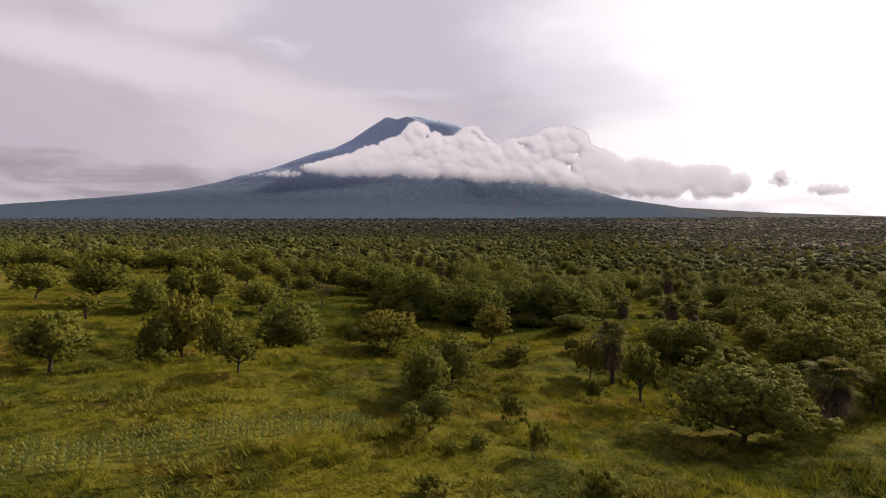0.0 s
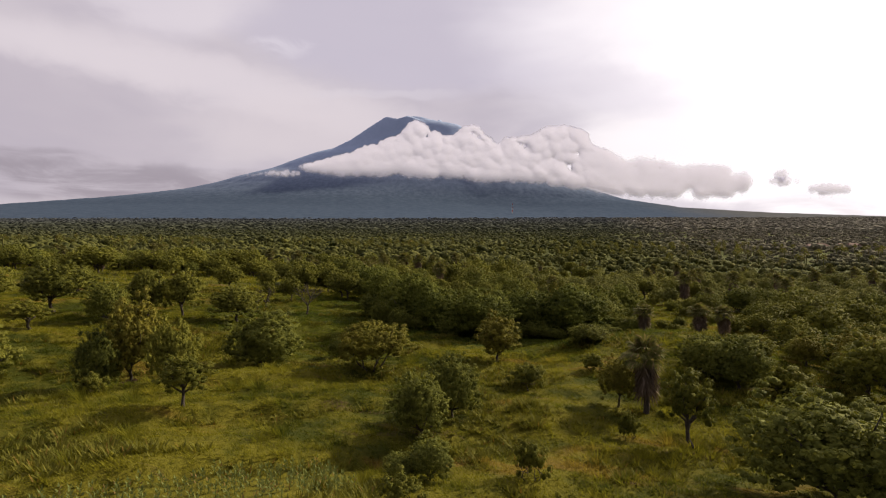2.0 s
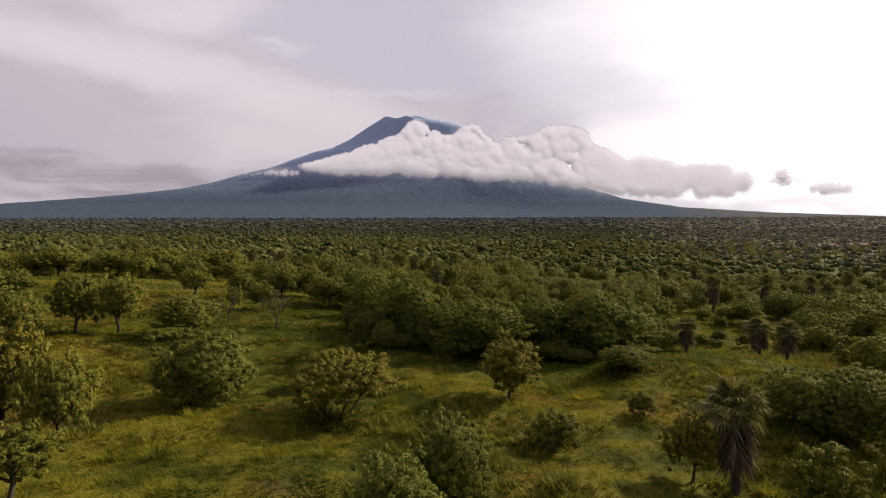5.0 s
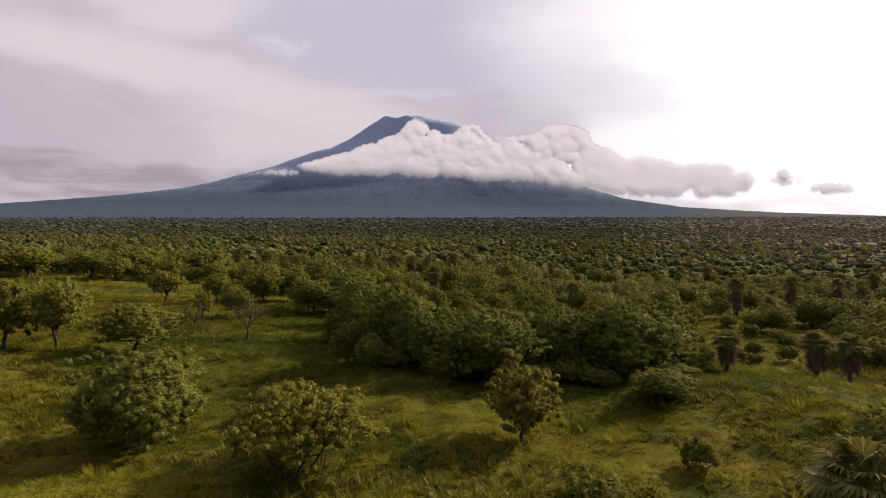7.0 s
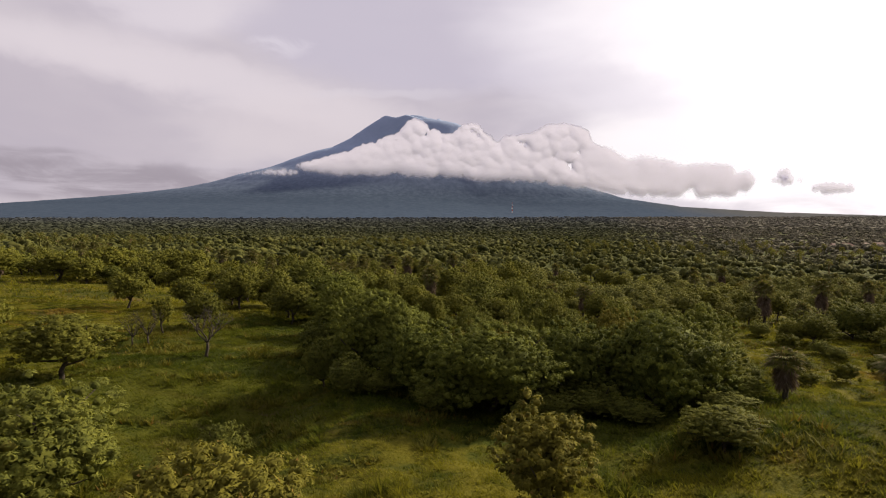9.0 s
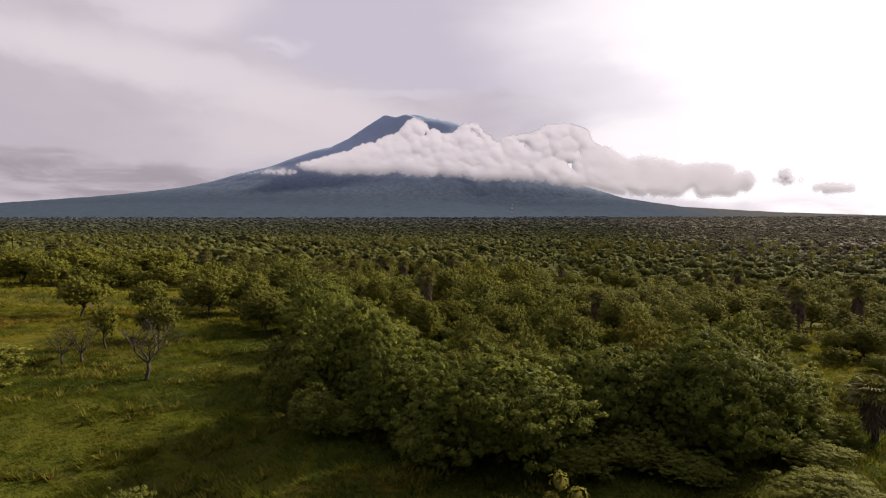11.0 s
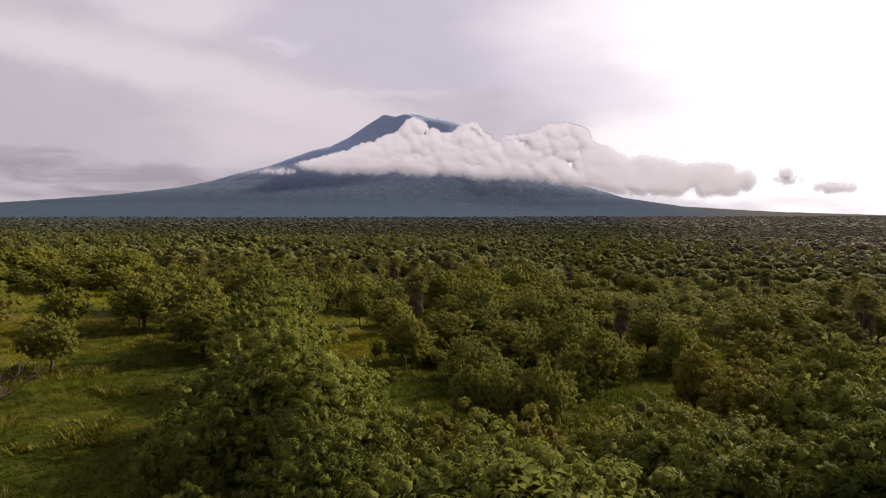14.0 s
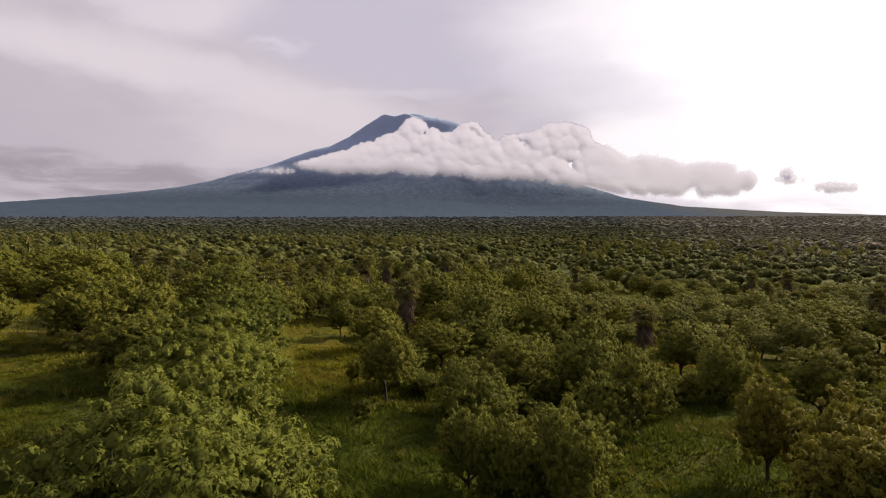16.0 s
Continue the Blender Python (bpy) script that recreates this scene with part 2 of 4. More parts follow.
# the last woods before the mountain, painted blue-grey as seen through haze
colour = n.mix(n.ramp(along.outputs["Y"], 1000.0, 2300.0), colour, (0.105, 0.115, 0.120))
# paler brown-grey on the lower right: haze towards the sun, painted into the crowns
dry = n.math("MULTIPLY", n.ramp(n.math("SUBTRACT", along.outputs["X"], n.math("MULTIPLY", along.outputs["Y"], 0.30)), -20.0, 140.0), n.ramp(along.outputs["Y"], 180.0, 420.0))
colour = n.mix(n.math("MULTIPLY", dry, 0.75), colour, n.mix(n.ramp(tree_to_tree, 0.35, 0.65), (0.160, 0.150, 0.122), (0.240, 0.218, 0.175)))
wood = principled(n, colour, 0.8, specular=0.05)
lit = n.add("ShaderNodeBsdfTranslucent")
n.link(colour, lit.inputs[0])
both = n.add("ShaderNodeMixShader")
both.inputs[0].default_value = 0.45
n.link(wood, both.inputs[1])
n.link(lit.outputs[0], both.inputs[2])
finish(n, both.outputs[0])

FLANK, n = material("volcano_flank")
place = n.add("ShaderNodeTexCoord").outputs["Object"]
gully = n.noise(place, 0.006, 5.0, 0.6, 0.5)
woods = n.noise(place, 0.03, 4.0, 0.65)
# aerial haze painted as base colour, palest blue towards the summit
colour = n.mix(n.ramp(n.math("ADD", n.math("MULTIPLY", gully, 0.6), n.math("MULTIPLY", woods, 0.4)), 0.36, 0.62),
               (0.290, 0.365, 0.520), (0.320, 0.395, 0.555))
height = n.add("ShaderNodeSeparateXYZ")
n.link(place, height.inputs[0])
# wooded lower slopes, darker, with the blue of the haze mixed in
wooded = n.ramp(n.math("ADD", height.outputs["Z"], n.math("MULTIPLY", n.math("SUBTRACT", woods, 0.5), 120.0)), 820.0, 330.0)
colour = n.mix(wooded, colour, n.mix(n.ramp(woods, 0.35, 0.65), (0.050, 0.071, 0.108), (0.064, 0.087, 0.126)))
# low on the right, woods in a greyer painted haze
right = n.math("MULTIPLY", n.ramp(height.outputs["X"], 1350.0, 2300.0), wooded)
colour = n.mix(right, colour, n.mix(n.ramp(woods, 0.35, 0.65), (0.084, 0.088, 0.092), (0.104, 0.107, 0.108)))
finish(n, principled(n, colour, 1.0, gully, 0.12, 10.0, 0.0))


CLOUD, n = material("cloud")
# droplets scatter light back and let it through; opacity follows thickness, the sheet's blurred outline
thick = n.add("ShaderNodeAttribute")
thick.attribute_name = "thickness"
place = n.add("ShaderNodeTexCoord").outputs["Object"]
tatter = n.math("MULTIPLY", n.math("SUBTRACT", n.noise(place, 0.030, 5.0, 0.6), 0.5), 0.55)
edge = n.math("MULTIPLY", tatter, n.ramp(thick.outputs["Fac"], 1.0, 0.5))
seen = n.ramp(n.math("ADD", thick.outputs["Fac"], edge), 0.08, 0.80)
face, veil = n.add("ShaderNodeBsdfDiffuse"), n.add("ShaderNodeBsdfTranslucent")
# shading put into the normals: each billow's upper and right-hand sides come out brightest
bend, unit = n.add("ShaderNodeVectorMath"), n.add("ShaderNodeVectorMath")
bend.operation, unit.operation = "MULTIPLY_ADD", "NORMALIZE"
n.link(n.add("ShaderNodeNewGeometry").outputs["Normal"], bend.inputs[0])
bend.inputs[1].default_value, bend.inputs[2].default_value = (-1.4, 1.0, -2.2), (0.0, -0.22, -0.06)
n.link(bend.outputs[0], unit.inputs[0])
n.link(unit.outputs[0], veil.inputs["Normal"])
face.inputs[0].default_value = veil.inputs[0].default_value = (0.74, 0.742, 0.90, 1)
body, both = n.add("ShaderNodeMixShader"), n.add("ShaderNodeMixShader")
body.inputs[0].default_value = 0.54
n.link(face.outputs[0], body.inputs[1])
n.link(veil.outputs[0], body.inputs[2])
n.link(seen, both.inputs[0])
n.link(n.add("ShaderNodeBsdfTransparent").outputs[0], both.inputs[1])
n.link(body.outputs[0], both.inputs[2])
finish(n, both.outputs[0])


def painted(name, colour, rough, vary=0.25, scale=2.0):
    m, n = material(name)
    place = n.add("ShaderNodeTexCoord").outputs["Object"]
    wear = n.noise(place, scale, 5.0, 0.6)
    finish(n, principled(n, n.mix(n.ramp(wear, 0.35, 0.7), colour, tuple(c * (1 - vary) for c in colour)), rough, wear, 0.2, 0.02))
    return m


ROOF_RED = painted("roof_red", (0.13, 0.062, 0.052), 0.85)
WALL_PALE = painted("wall_pale", (0.55, 0.48, 0.42), 0.9)
MAST_RED = painted("mast_red", (0.5, 0.08, 0.05), 0.6)
MAST_WHITE = painted("mast_white", (0.8, 0.8, 0.78), 0.6)

# ---- the land: grassy terraces that rise ever steeper to the foot of the volcano ----
MOUNDS = ((-3.6, 40.2, 3.2, -0.7), (27, 69, 11, 2.8), (17, 42, 9, -1.1), (-1, 43, 7, -0.7), (-27, 84, 9, -0.5), (-7, 58, 6, -0.3))
STEEP = 0.0655


def smooth_step(a, b, v):
    f = np.clip((v - a) / (b - a), 0, 1)
    return f * f * (3 - 2 * f)


def ground_shape(x, y):
    """The height of the land, for arrays of x and y."""
    rise = np.minimum((STEEP - 0.0167) / 0.00008, np.maximum(y - 100, 0))
    z = 4.2 + 0.0167 * y + 0.00004 * rise * rise + (STEEP - 0.0167) * np.maximum(y - 100 - rise, 0)
    z = z - 0.0566 * x / (1 + (x * x + y * y) / 250.0 ** 2)
    for a, b, r, h in MOUNDS:
        z = z + h * np.exp(-((x - a) ** 2 + (y - b) ** 2) / (r * r))
    # a sunken field beyond a bank on the left
    beyond = -0.70 * (x + 19) + 0.71 * (y - 52.4)
    z = z - 2.7 * smooth_step(0, 4, beyond) * (1 - smooth_step(13, 26, beyond)) * (1 - smooth_step(-12, -4, x)) * smooth_step(-62, -48, x)
    # low terrace steps along the slope
    s = (-0.546 * x + 0.835 * y + 2.6 + 0.9 * np.sin(x * 0.09 + 1.0) + 0.7 * np.sin(y * 0.13 + x * 0.05)) / 8.0
    f = s - np.floor(s)
    fade = 0.55 * (1 - smooth_step(150, 260, np.abs(y))) * (0.65 + 0.35 * np.sin(x * 0.07 + y * 0.045 + 1.2))
    z = z + fade * (smooth_step(0.76, 0.87, f) - f)
    # hummocks
    near = 1 - smooth_step(120, 220, y)
    z = z + 0.12 * np.sin(x * 0.9 + 2 * np.sin(y * 0.4)) * np.sin(y * 0.8 + 1.5 * np.sin(x * 0.5)) * near
    z = z + 0.16 * np.sin(x * 0.37 + 1.3 * np.sin(y * 0.23)) * np.sin(y * 0.41 + 1.1 * np.sin(x * 0.19)) * near
    z = z + 0.07 * np.sin(x * 1.9 + 2.2 * np.sin(y * 0.7 + 1)) * np.sin(y * 2.3 + 1.9 * np.sin(x * 0.8)) * near
    return z


def ground_z(x, y):
    return float(ground_shape(np.array([x], float), np.array([y], float))[0])


def mesh_object(name, verts, faces, mat, parent=None, label="", smooth=False, normals=None):
    me = bpy.data.meshes.new(name)
    me.from_pydata([tuple(v) for v in verts], [], [tuple(f) for f in faces])
    me.materials.append(mat)
    if smooth or normals is not None:
        me.polygons.foreach_set("use_smooth", [True] * len(me.polygons))
    if normals is not None:
        me.normals_split_custom_set_from_vertices(normals)
    ob = new(name, me)
    if parent is not None:
        ob.parent = parent
    return tagged(ob, label) if label else ob


def sheet(name, xs, ys, zs, mat, label, category):
    """A grid of rows and columns as one smooth sheet."""
    r, c = xs.shape
    verts = np.stack([xs.ravel(), ys.ravel(), zs.ravel()], 1)
    i = (np.arange(r - 1)[:, None] * c + np.arange(c - 1)[None, :]).ravel()
    faces = np.stack([i, i + 1, i + c + 1, i + c], 1)
    ob = mesh_object(name, verts.tolist(), faces.tolist(), mat, smooth=True)
    return tagged(ob, label, category, kind="structure")


deep = np.concatenate([np.linspace(-500, -40, 12), np.arange(-30, 16, 2.0), np.arange(16, 125, 0.55), np.arange(125, 200, 1.2), np.geomspace(200, 4850, 90)])
half = np.where(deep < 150, 230, 230 + 1.05 * (deep - 150))
wide = np.linspace(-1, 1, 301)
wide = np.sign(wide) * (0.35 * np.abs(wide) + 0.65 * np.abs(wide) ** 2.2)
gx, gy = half[:, None] * wide[None, :], np.repeat(deep[:, None], len(wide), 1)
ground = sheet("ground", gx, gy, ground_shape(gx, gy), GROUND, "yellow-green rough grassland with low terraces and soil edges", "ground")

# ---- the volcano: a cone with a broken summit rim and gullied flanks ----
PEAK_X, PEAK_Y, UNIT = -227.0, 4500.0, 4.64
LEFT_D = (0, 10, 22, 30, 38, 46, 51, 56, 64, 80, 115, 145, 180, 210, 255, 305, 355, 405, 480, 555, 735, 1000, 1300)
LEFT_H = (179.5, 178, 174, 172.5, 174, 177, 178, 175.5, 170, 160, 136, 122, 113, 102, 86, 74, 60, 50, 41, 34, 21, 11, 0)
RIGHT_D = (0, 12, 22, 32, 39, 42.5, 44.5, 49, 60, 74, 86, 95, 145, 220, 290, 365, 465, 615, 835, 1100)
RIGHT_H = (179.5, 177.5, 175, 171.5, 169.5, 172.5, 172.5, 169.5, 167.5, 164, 158.5, 151, 121, 84, 56, 33, 18, 9, 2, 0)


def volcano_shape(x, y):
    dx, dy = (x - PEAK_X) / UNIT, (y - PEAK_Y) / UNIT
    r = np.sqrt(dx * dx + (3.3 * dy) ** 2)
    turn = np.arctan2(3.3 * dy, dx)
    side = smooth_step(-0.35, 0.35, np.cos(turn))
    up = np.interp(r, LEFT_D, LEFT_H) * (1 - side) + np.interp(r, RIGHT_D, RIGHT_H) * side
    rim = np.where(dx < 0, np.interp(-dx, LEFT_D, LEFT_H), np.interp(dx, RIGHT_D, RIGHT_H))
    up = np.minimum(up, rim)
    gullies = np.sin(turn * 23 + 3 * np.sin(turn * 5) + r * 0.012) + 0.6 * np.sin(turn * 51 + 2 * np.sin(turn * 9 + r * 0.02))
    up = up + gullies * 0.22 * smooth_step(25, 120, r) * (1 - smooth_step(300, 900, r))
    knobs = np.sin(x * 0.021 + 2 * np.sin(y * 0.011)) * np.sin(y * 0.017 + x * 0.006) + 0.6 * np.sin(x * 0.063 + 1.7 + 3 * np.sin(y * 0.019)) * np.sin(y * 0.05 + x * 0.02)
    up = up + 0.3 * knobs
    return ground_shape(x, y) + (up - 1.5) * UNIT


vx, vy = np.meshgrid(np.concatenate([np.linspace(-5300, -900, 200), np.arange(-890, 700, 7.0), np.linspace(705, 5300, 220)]), np.concatenate([np.linspace(2300, 4100, 40), np.linspace(4120, 4860, 60)]))
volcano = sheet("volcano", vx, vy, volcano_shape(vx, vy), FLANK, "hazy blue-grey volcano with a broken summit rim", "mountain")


# ---- clouds: a bank of cumulus before the flank, small ones drifting off to the right ----
def unit_ball(levels):
    bm = bmesh.new()
    bmesh.ops.create_icosphere(bm, subdivisions=levels, radius=1.0)
    bm.verts.ensure_lookup_table()
    v = np.array([w.co[:] for w in bm.verts])
    f = np.array([[w.index for w in face.verts] for face in bm.faces])
    bm.free()
    return v, f


BALL1 = unit_ball(1)


def lumps(rng, centres, radii, flat=0.85, rough=0.22):
    """Rough little balls, the inside of leaf clumps and far crowns, as arrays."""
    bv, bf = BALL1
    k = len(centres)
    grow = rng.uniform(1 - rough, 1 + rough, (k, len(bv), 1))
    a = rng.uniform(0, 6.28, k)
    turned = np.stack([bv[None, :, 0] * np.cos(a)[:, None] - bv[None, :, 1] * np.sin(a)[:, None],
                       bv[None, :, 0] * np.sin(a)[:, None] + bv[None, :, 1] * np.cos(a)[:, None],
                       np.repeat(bv[None, :, 2] * flat, k, 0)], 2)
    verts = centres[:, None, :] + turned * radii[:, None, None] * grow
    faces = bf[None] + (np.arange(k) * len(bv))[:, None, None]
    return verts.reshape(-1, 3), faces.reshape(-1, 3)


def facing(v, f, normals):
    """The faces turned so that each looks the way of its corners' normals."""
    across = np.cross(v[f[:, 1]] - v[f[:, 0]], v[f[:, 2]] - v[f[:, 0]])
    wrong = np.sum(across * (normals[f[:, 0]] + normals[f[:, 1]] + normals[f[:, 2]]), 1) < 0
    return np.where(wrong[:, None], f[:, ::-1], f)


def round_normals(v, per, share=0.35, heart=None):
    """Normals that look away from the middle of each tuft of `per` points, and a little away from the plant's heart."""
    c = v.reshape(-1, per, 3)
    d = c - c.mean(1, keepdims=True)
    d /= np.linalg.norm(d, axis=2, keepdims=True) + 1e-9
    d = d.reshape(-1, 3)
    if heart is not None:
        e = v - heart
        d = d * (1 - share) + e / (np.linalg.norm(e, axis=1, keepdims=True) + 1e-9) * share
    return d / (np.linalg.norm(d, axis=1, keepdims=True) + 1e-9)


CLOUD_Y, CU = 2750.0, 2750.0 / 970
CLOUD_RNG = np.random.default_rng(5)


def blurred(grid, size):
    """The grid, smoothed over so many cells."""
    k = int(3 * size)
    w = np.exp(-0.5 * (np.arange(-k, k + 1) / size) ** 2)
    w /= w.sum()
    grid = np.apply_along_axis(np.convolve, 0, np.pad(grid, ((k, k), (0, 0))), w, "valid")
    return np.apply_along_axis(np.convolve, 1, np.pad(grid, ((0, 0), (k, k))), w, "valid")


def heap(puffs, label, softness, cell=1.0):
    """A cloud of heaped billows as one open relief sheet, seen from below and before it. Puffs are (across, up,
    towards, radius) in thousandths of the distance from the start of the flight; softness(x, z), 0 to 1, says where its
    edge dissolves."""
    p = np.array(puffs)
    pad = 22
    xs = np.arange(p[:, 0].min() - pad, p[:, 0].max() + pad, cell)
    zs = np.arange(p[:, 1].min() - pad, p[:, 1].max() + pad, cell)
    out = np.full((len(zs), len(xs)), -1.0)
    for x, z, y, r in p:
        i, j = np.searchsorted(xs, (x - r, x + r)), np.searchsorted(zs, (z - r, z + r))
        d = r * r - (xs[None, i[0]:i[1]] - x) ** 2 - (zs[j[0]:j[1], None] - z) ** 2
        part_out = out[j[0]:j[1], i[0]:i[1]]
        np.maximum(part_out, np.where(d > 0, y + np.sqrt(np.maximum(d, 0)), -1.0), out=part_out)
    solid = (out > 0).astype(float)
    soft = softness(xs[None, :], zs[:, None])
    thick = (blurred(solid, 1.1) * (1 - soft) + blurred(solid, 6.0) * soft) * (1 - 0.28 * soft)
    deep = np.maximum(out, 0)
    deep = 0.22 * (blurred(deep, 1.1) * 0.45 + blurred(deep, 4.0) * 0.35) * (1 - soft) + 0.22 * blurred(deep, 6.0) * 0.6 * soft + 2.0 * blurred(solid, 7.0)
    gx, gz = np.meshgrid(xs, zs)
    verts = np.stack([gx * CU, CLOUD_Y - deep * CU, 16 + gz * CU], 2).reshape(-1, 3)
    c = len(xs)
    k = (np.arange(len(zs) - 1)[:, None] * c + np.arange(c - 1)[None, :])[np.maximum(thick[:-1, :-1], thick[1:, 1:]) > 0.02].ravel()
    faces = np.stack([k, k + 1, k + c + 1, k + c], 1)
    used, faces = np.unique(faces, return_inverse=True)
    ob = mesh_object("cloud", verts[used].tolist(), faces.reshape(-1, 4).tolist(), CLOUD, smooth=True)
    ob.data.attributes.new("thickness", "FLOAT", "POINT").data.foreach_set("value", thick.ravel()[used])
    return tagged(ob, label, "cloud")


# the bank's crest and foot, from its tail on the left flank to its end over the plain
CREST_X = (-262, -184, -161, -141, -117, -97, -72, -67, -51, -37, -27, -21, -11, -6, 9, 26, 36, 56, 73, 83, 96, 112, 153, 185, 213, 249, 263, 286, 323, 350, 387, 419, 460, 516, 543, 550)
CREST = (145, 164, 168, 181, 184, 194, 201, 211, 226, 224, 211, 203, 209, 201, 198, 204, 216, 219, 204, 194, 182, 195, 200, 216, 218, 209, 181, 177, 154, 161, 154, 145, 149, 145, 136, 122)
FOOT_X, FOOT = (-262, -184, -51, 66, 116, 249, 320, 433, 550), (138, 128, 124, 117, 114, 101, 92, 84, 92)


def bank(rng):
    puffs = []
    for i in range(900):
        x = rng.uniform(-245, 535)
        top, low = np.interp(x, CREST_X, CREST) - 3, np.interp(x, FOOT_X, FOOT)
        r = rng.uniform(0.14, 0.30) * min(top - low, 46)
        z = rng.uniform(low + r, max(low + r, top - r))
        if x > 300 and noise.noise(Vector((x * 0.022, z * 0.05, 3.0))) < min((x - 300) / 240 - 0.85, -0.08):
            continue
        puffs.append((x, z, rng.uniform(0, 4), r))
    for i in range(1500):
        # cauliflower heads round the crest and standing out of its face
        x = rng.uniform(-255, 530)
        top, low = np.interp(x, CREST_X, CREST), np.interp(x, FOOT_X, FOOT)
        r = rng.uniform(1.6, 6.5) * min(1.0, (top - low) / 34)
        z = top - r * rng.uniform(0.5, 1.7) if i % 2 else rng.uniform(low + r, max(low + r, top - r))
        if x > 300 and noise.noise(Vector((x * 0.022, z * 0.05, 3.0))) < min((x - 300) / 240 - 0.85, -0.08):
            continue
        puffs.append((x, z, rng.uniform(1, 7), r))
    heap(puffs, "heaped lilac-white cumulus bank lying along the volcano's flank",
         lambda x, z: np.clip(np.maximum((np.interp(x, FOOT_X, FOOT) + 26 - z) / 24, (x - 235) / 90), 0, 0.80))


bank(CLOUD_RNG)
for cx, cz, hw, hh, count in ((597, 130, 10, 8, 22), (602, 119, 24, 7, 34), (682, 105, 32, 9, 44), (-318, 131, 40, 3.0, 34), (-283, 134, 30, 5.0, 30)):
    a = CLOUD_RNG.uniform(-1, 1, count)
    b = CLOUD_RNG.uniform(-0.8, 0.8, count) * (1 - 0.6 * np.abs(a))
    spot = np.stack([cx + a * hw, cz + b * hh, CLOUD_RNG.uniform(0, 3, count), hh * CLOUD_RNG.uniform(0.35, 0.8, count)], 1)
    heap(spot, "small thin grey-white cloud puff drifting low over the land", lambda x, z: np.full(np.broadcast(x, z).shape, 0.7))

# ---- plants: each kind is built a few times, then copied ----
def tube(path, radii, sides=6):
    """A tapered tube along a path of points."""
    verts, faces = [], []
    for i, (p, r) in enumerate(zip(path, radii)):
        a = (path[min(i + 1, len(path) - 1)] - path[max(i - 1, 0)]).normalized()
        side = a.cross(Vector((0.31, 0.95, 0.05))).normalized()
        up = side.cross(a)
        for k in range(sides):
            c = 2 * math.pi * k / sides
            verts.append(p + (side * math.cos(c) + up * math.sin(c)) * r)
    for i in range(len(path) - 1):
        for k in range(sides):
            b = (k + 1) % sides
            faces.append((i * sides + k, i * sides + b, (i + 1) * sides + b, (i + 1) * sides + k))
    faces.append(tuple((len(path) - 1) * sides + k for k in range(sides)))
    return verts, faces


def joined(pieces):
    verts, faces = [], []
    for v, f in pieces:
        base = len(verts)
        verts.extend(v)
        faces.extend(tuple(i + base for i in face) for face in f)
    return verts, faces


def bent(a, b, rng, steps=4, sway=0.12):
    """A crooked line from a to b."""
    length = (b - a).length
    line = [a.lerp(b, i / steps) for i in range(steps + 1)]
    for p in line[1:-1]:
        p += Vector((rng.uniform(-1, 1), rng.uniform(-1, 1), rng.uniform(-0.5, 0.5))) * length * sway
    return line


def leaves(centres, normals, size, rng, droop=0.25, slim=0.7, stray=0.36, up=0.12, out=None):
    """Folded leaves at the centres, facing along the normals, as arrays."""
    k = len(centres)
    normals = normals + rng.normal(0, stray, (k, 3)) + np.array([0, 0, up])
    normals /= np.linalg.norm(normals, axis=1)[:, None] + 1e-9
    along = rng.normal(0, 1, (k, 3)) if out is None else out + rng.normal(0, 0.45, (k, 3))
    along -= normals * np.sum(along * normals, 1)[:, None]
    along /= np.linalg.norm(along, axis=1)[:, None] + 1e-9
    across = np.cross(normals, along)
    s = size * rng.uniform(0.65, 1.35, (k, 1))
    tip = centres + along * s * 0.6 - np.array([0, 0, 1.0]) * s * droop * 0.5
    one = centres - along * s * 0.4 + across * s * slim * 0.5
    two = centres - along * s * 0.4 - across * s * slim * 0.5
    verts = np.stack([one, tip, two], 1).reshape(-1, 3)
    return verts, np.arange(3 * k).reshape(k, 3)


def crown(rng, clumps, per, size, droop=0.15, slim=0.5, low=-0.25):
    """Leaves over many small tufts; tufts are (x, y, z, radius)."""
    pts, nrm = [], []
    for x, y, z, r in clumps:
        k = max(6, int(per * rng.uniform(0.75, 1.2)))
        d = rng.normal(0, 1, (k, 3))
        d /= np.linalg.norm(d, axis=1)[:, None]
        d[:, 2] = np.where(d[:, 2] < low, -d[:, 2], d[:, 2])
        # a rosette: leaves spread from the twig's end over a little dome, drooping outwards
        pts.append(np.array([x, y, z]) + d * r * rng.uniform(0.72, 1.08, (k, 1)) * np.array([1, 1, 0.85]))
        nrm.append(d * np.array([0.8, 0.8, 1.0]))
    d = np.concatenate(nrm)
    v, q = leaves(np.concatenate(pts), d, size, rng, droop, slim, 0.22, 0.2, d * np.array([1.6, 1.6, 0.7]))
    return v, q, np.repeat(d / np.linalg.norm(d, axis=1)[:, None], 3, 0)


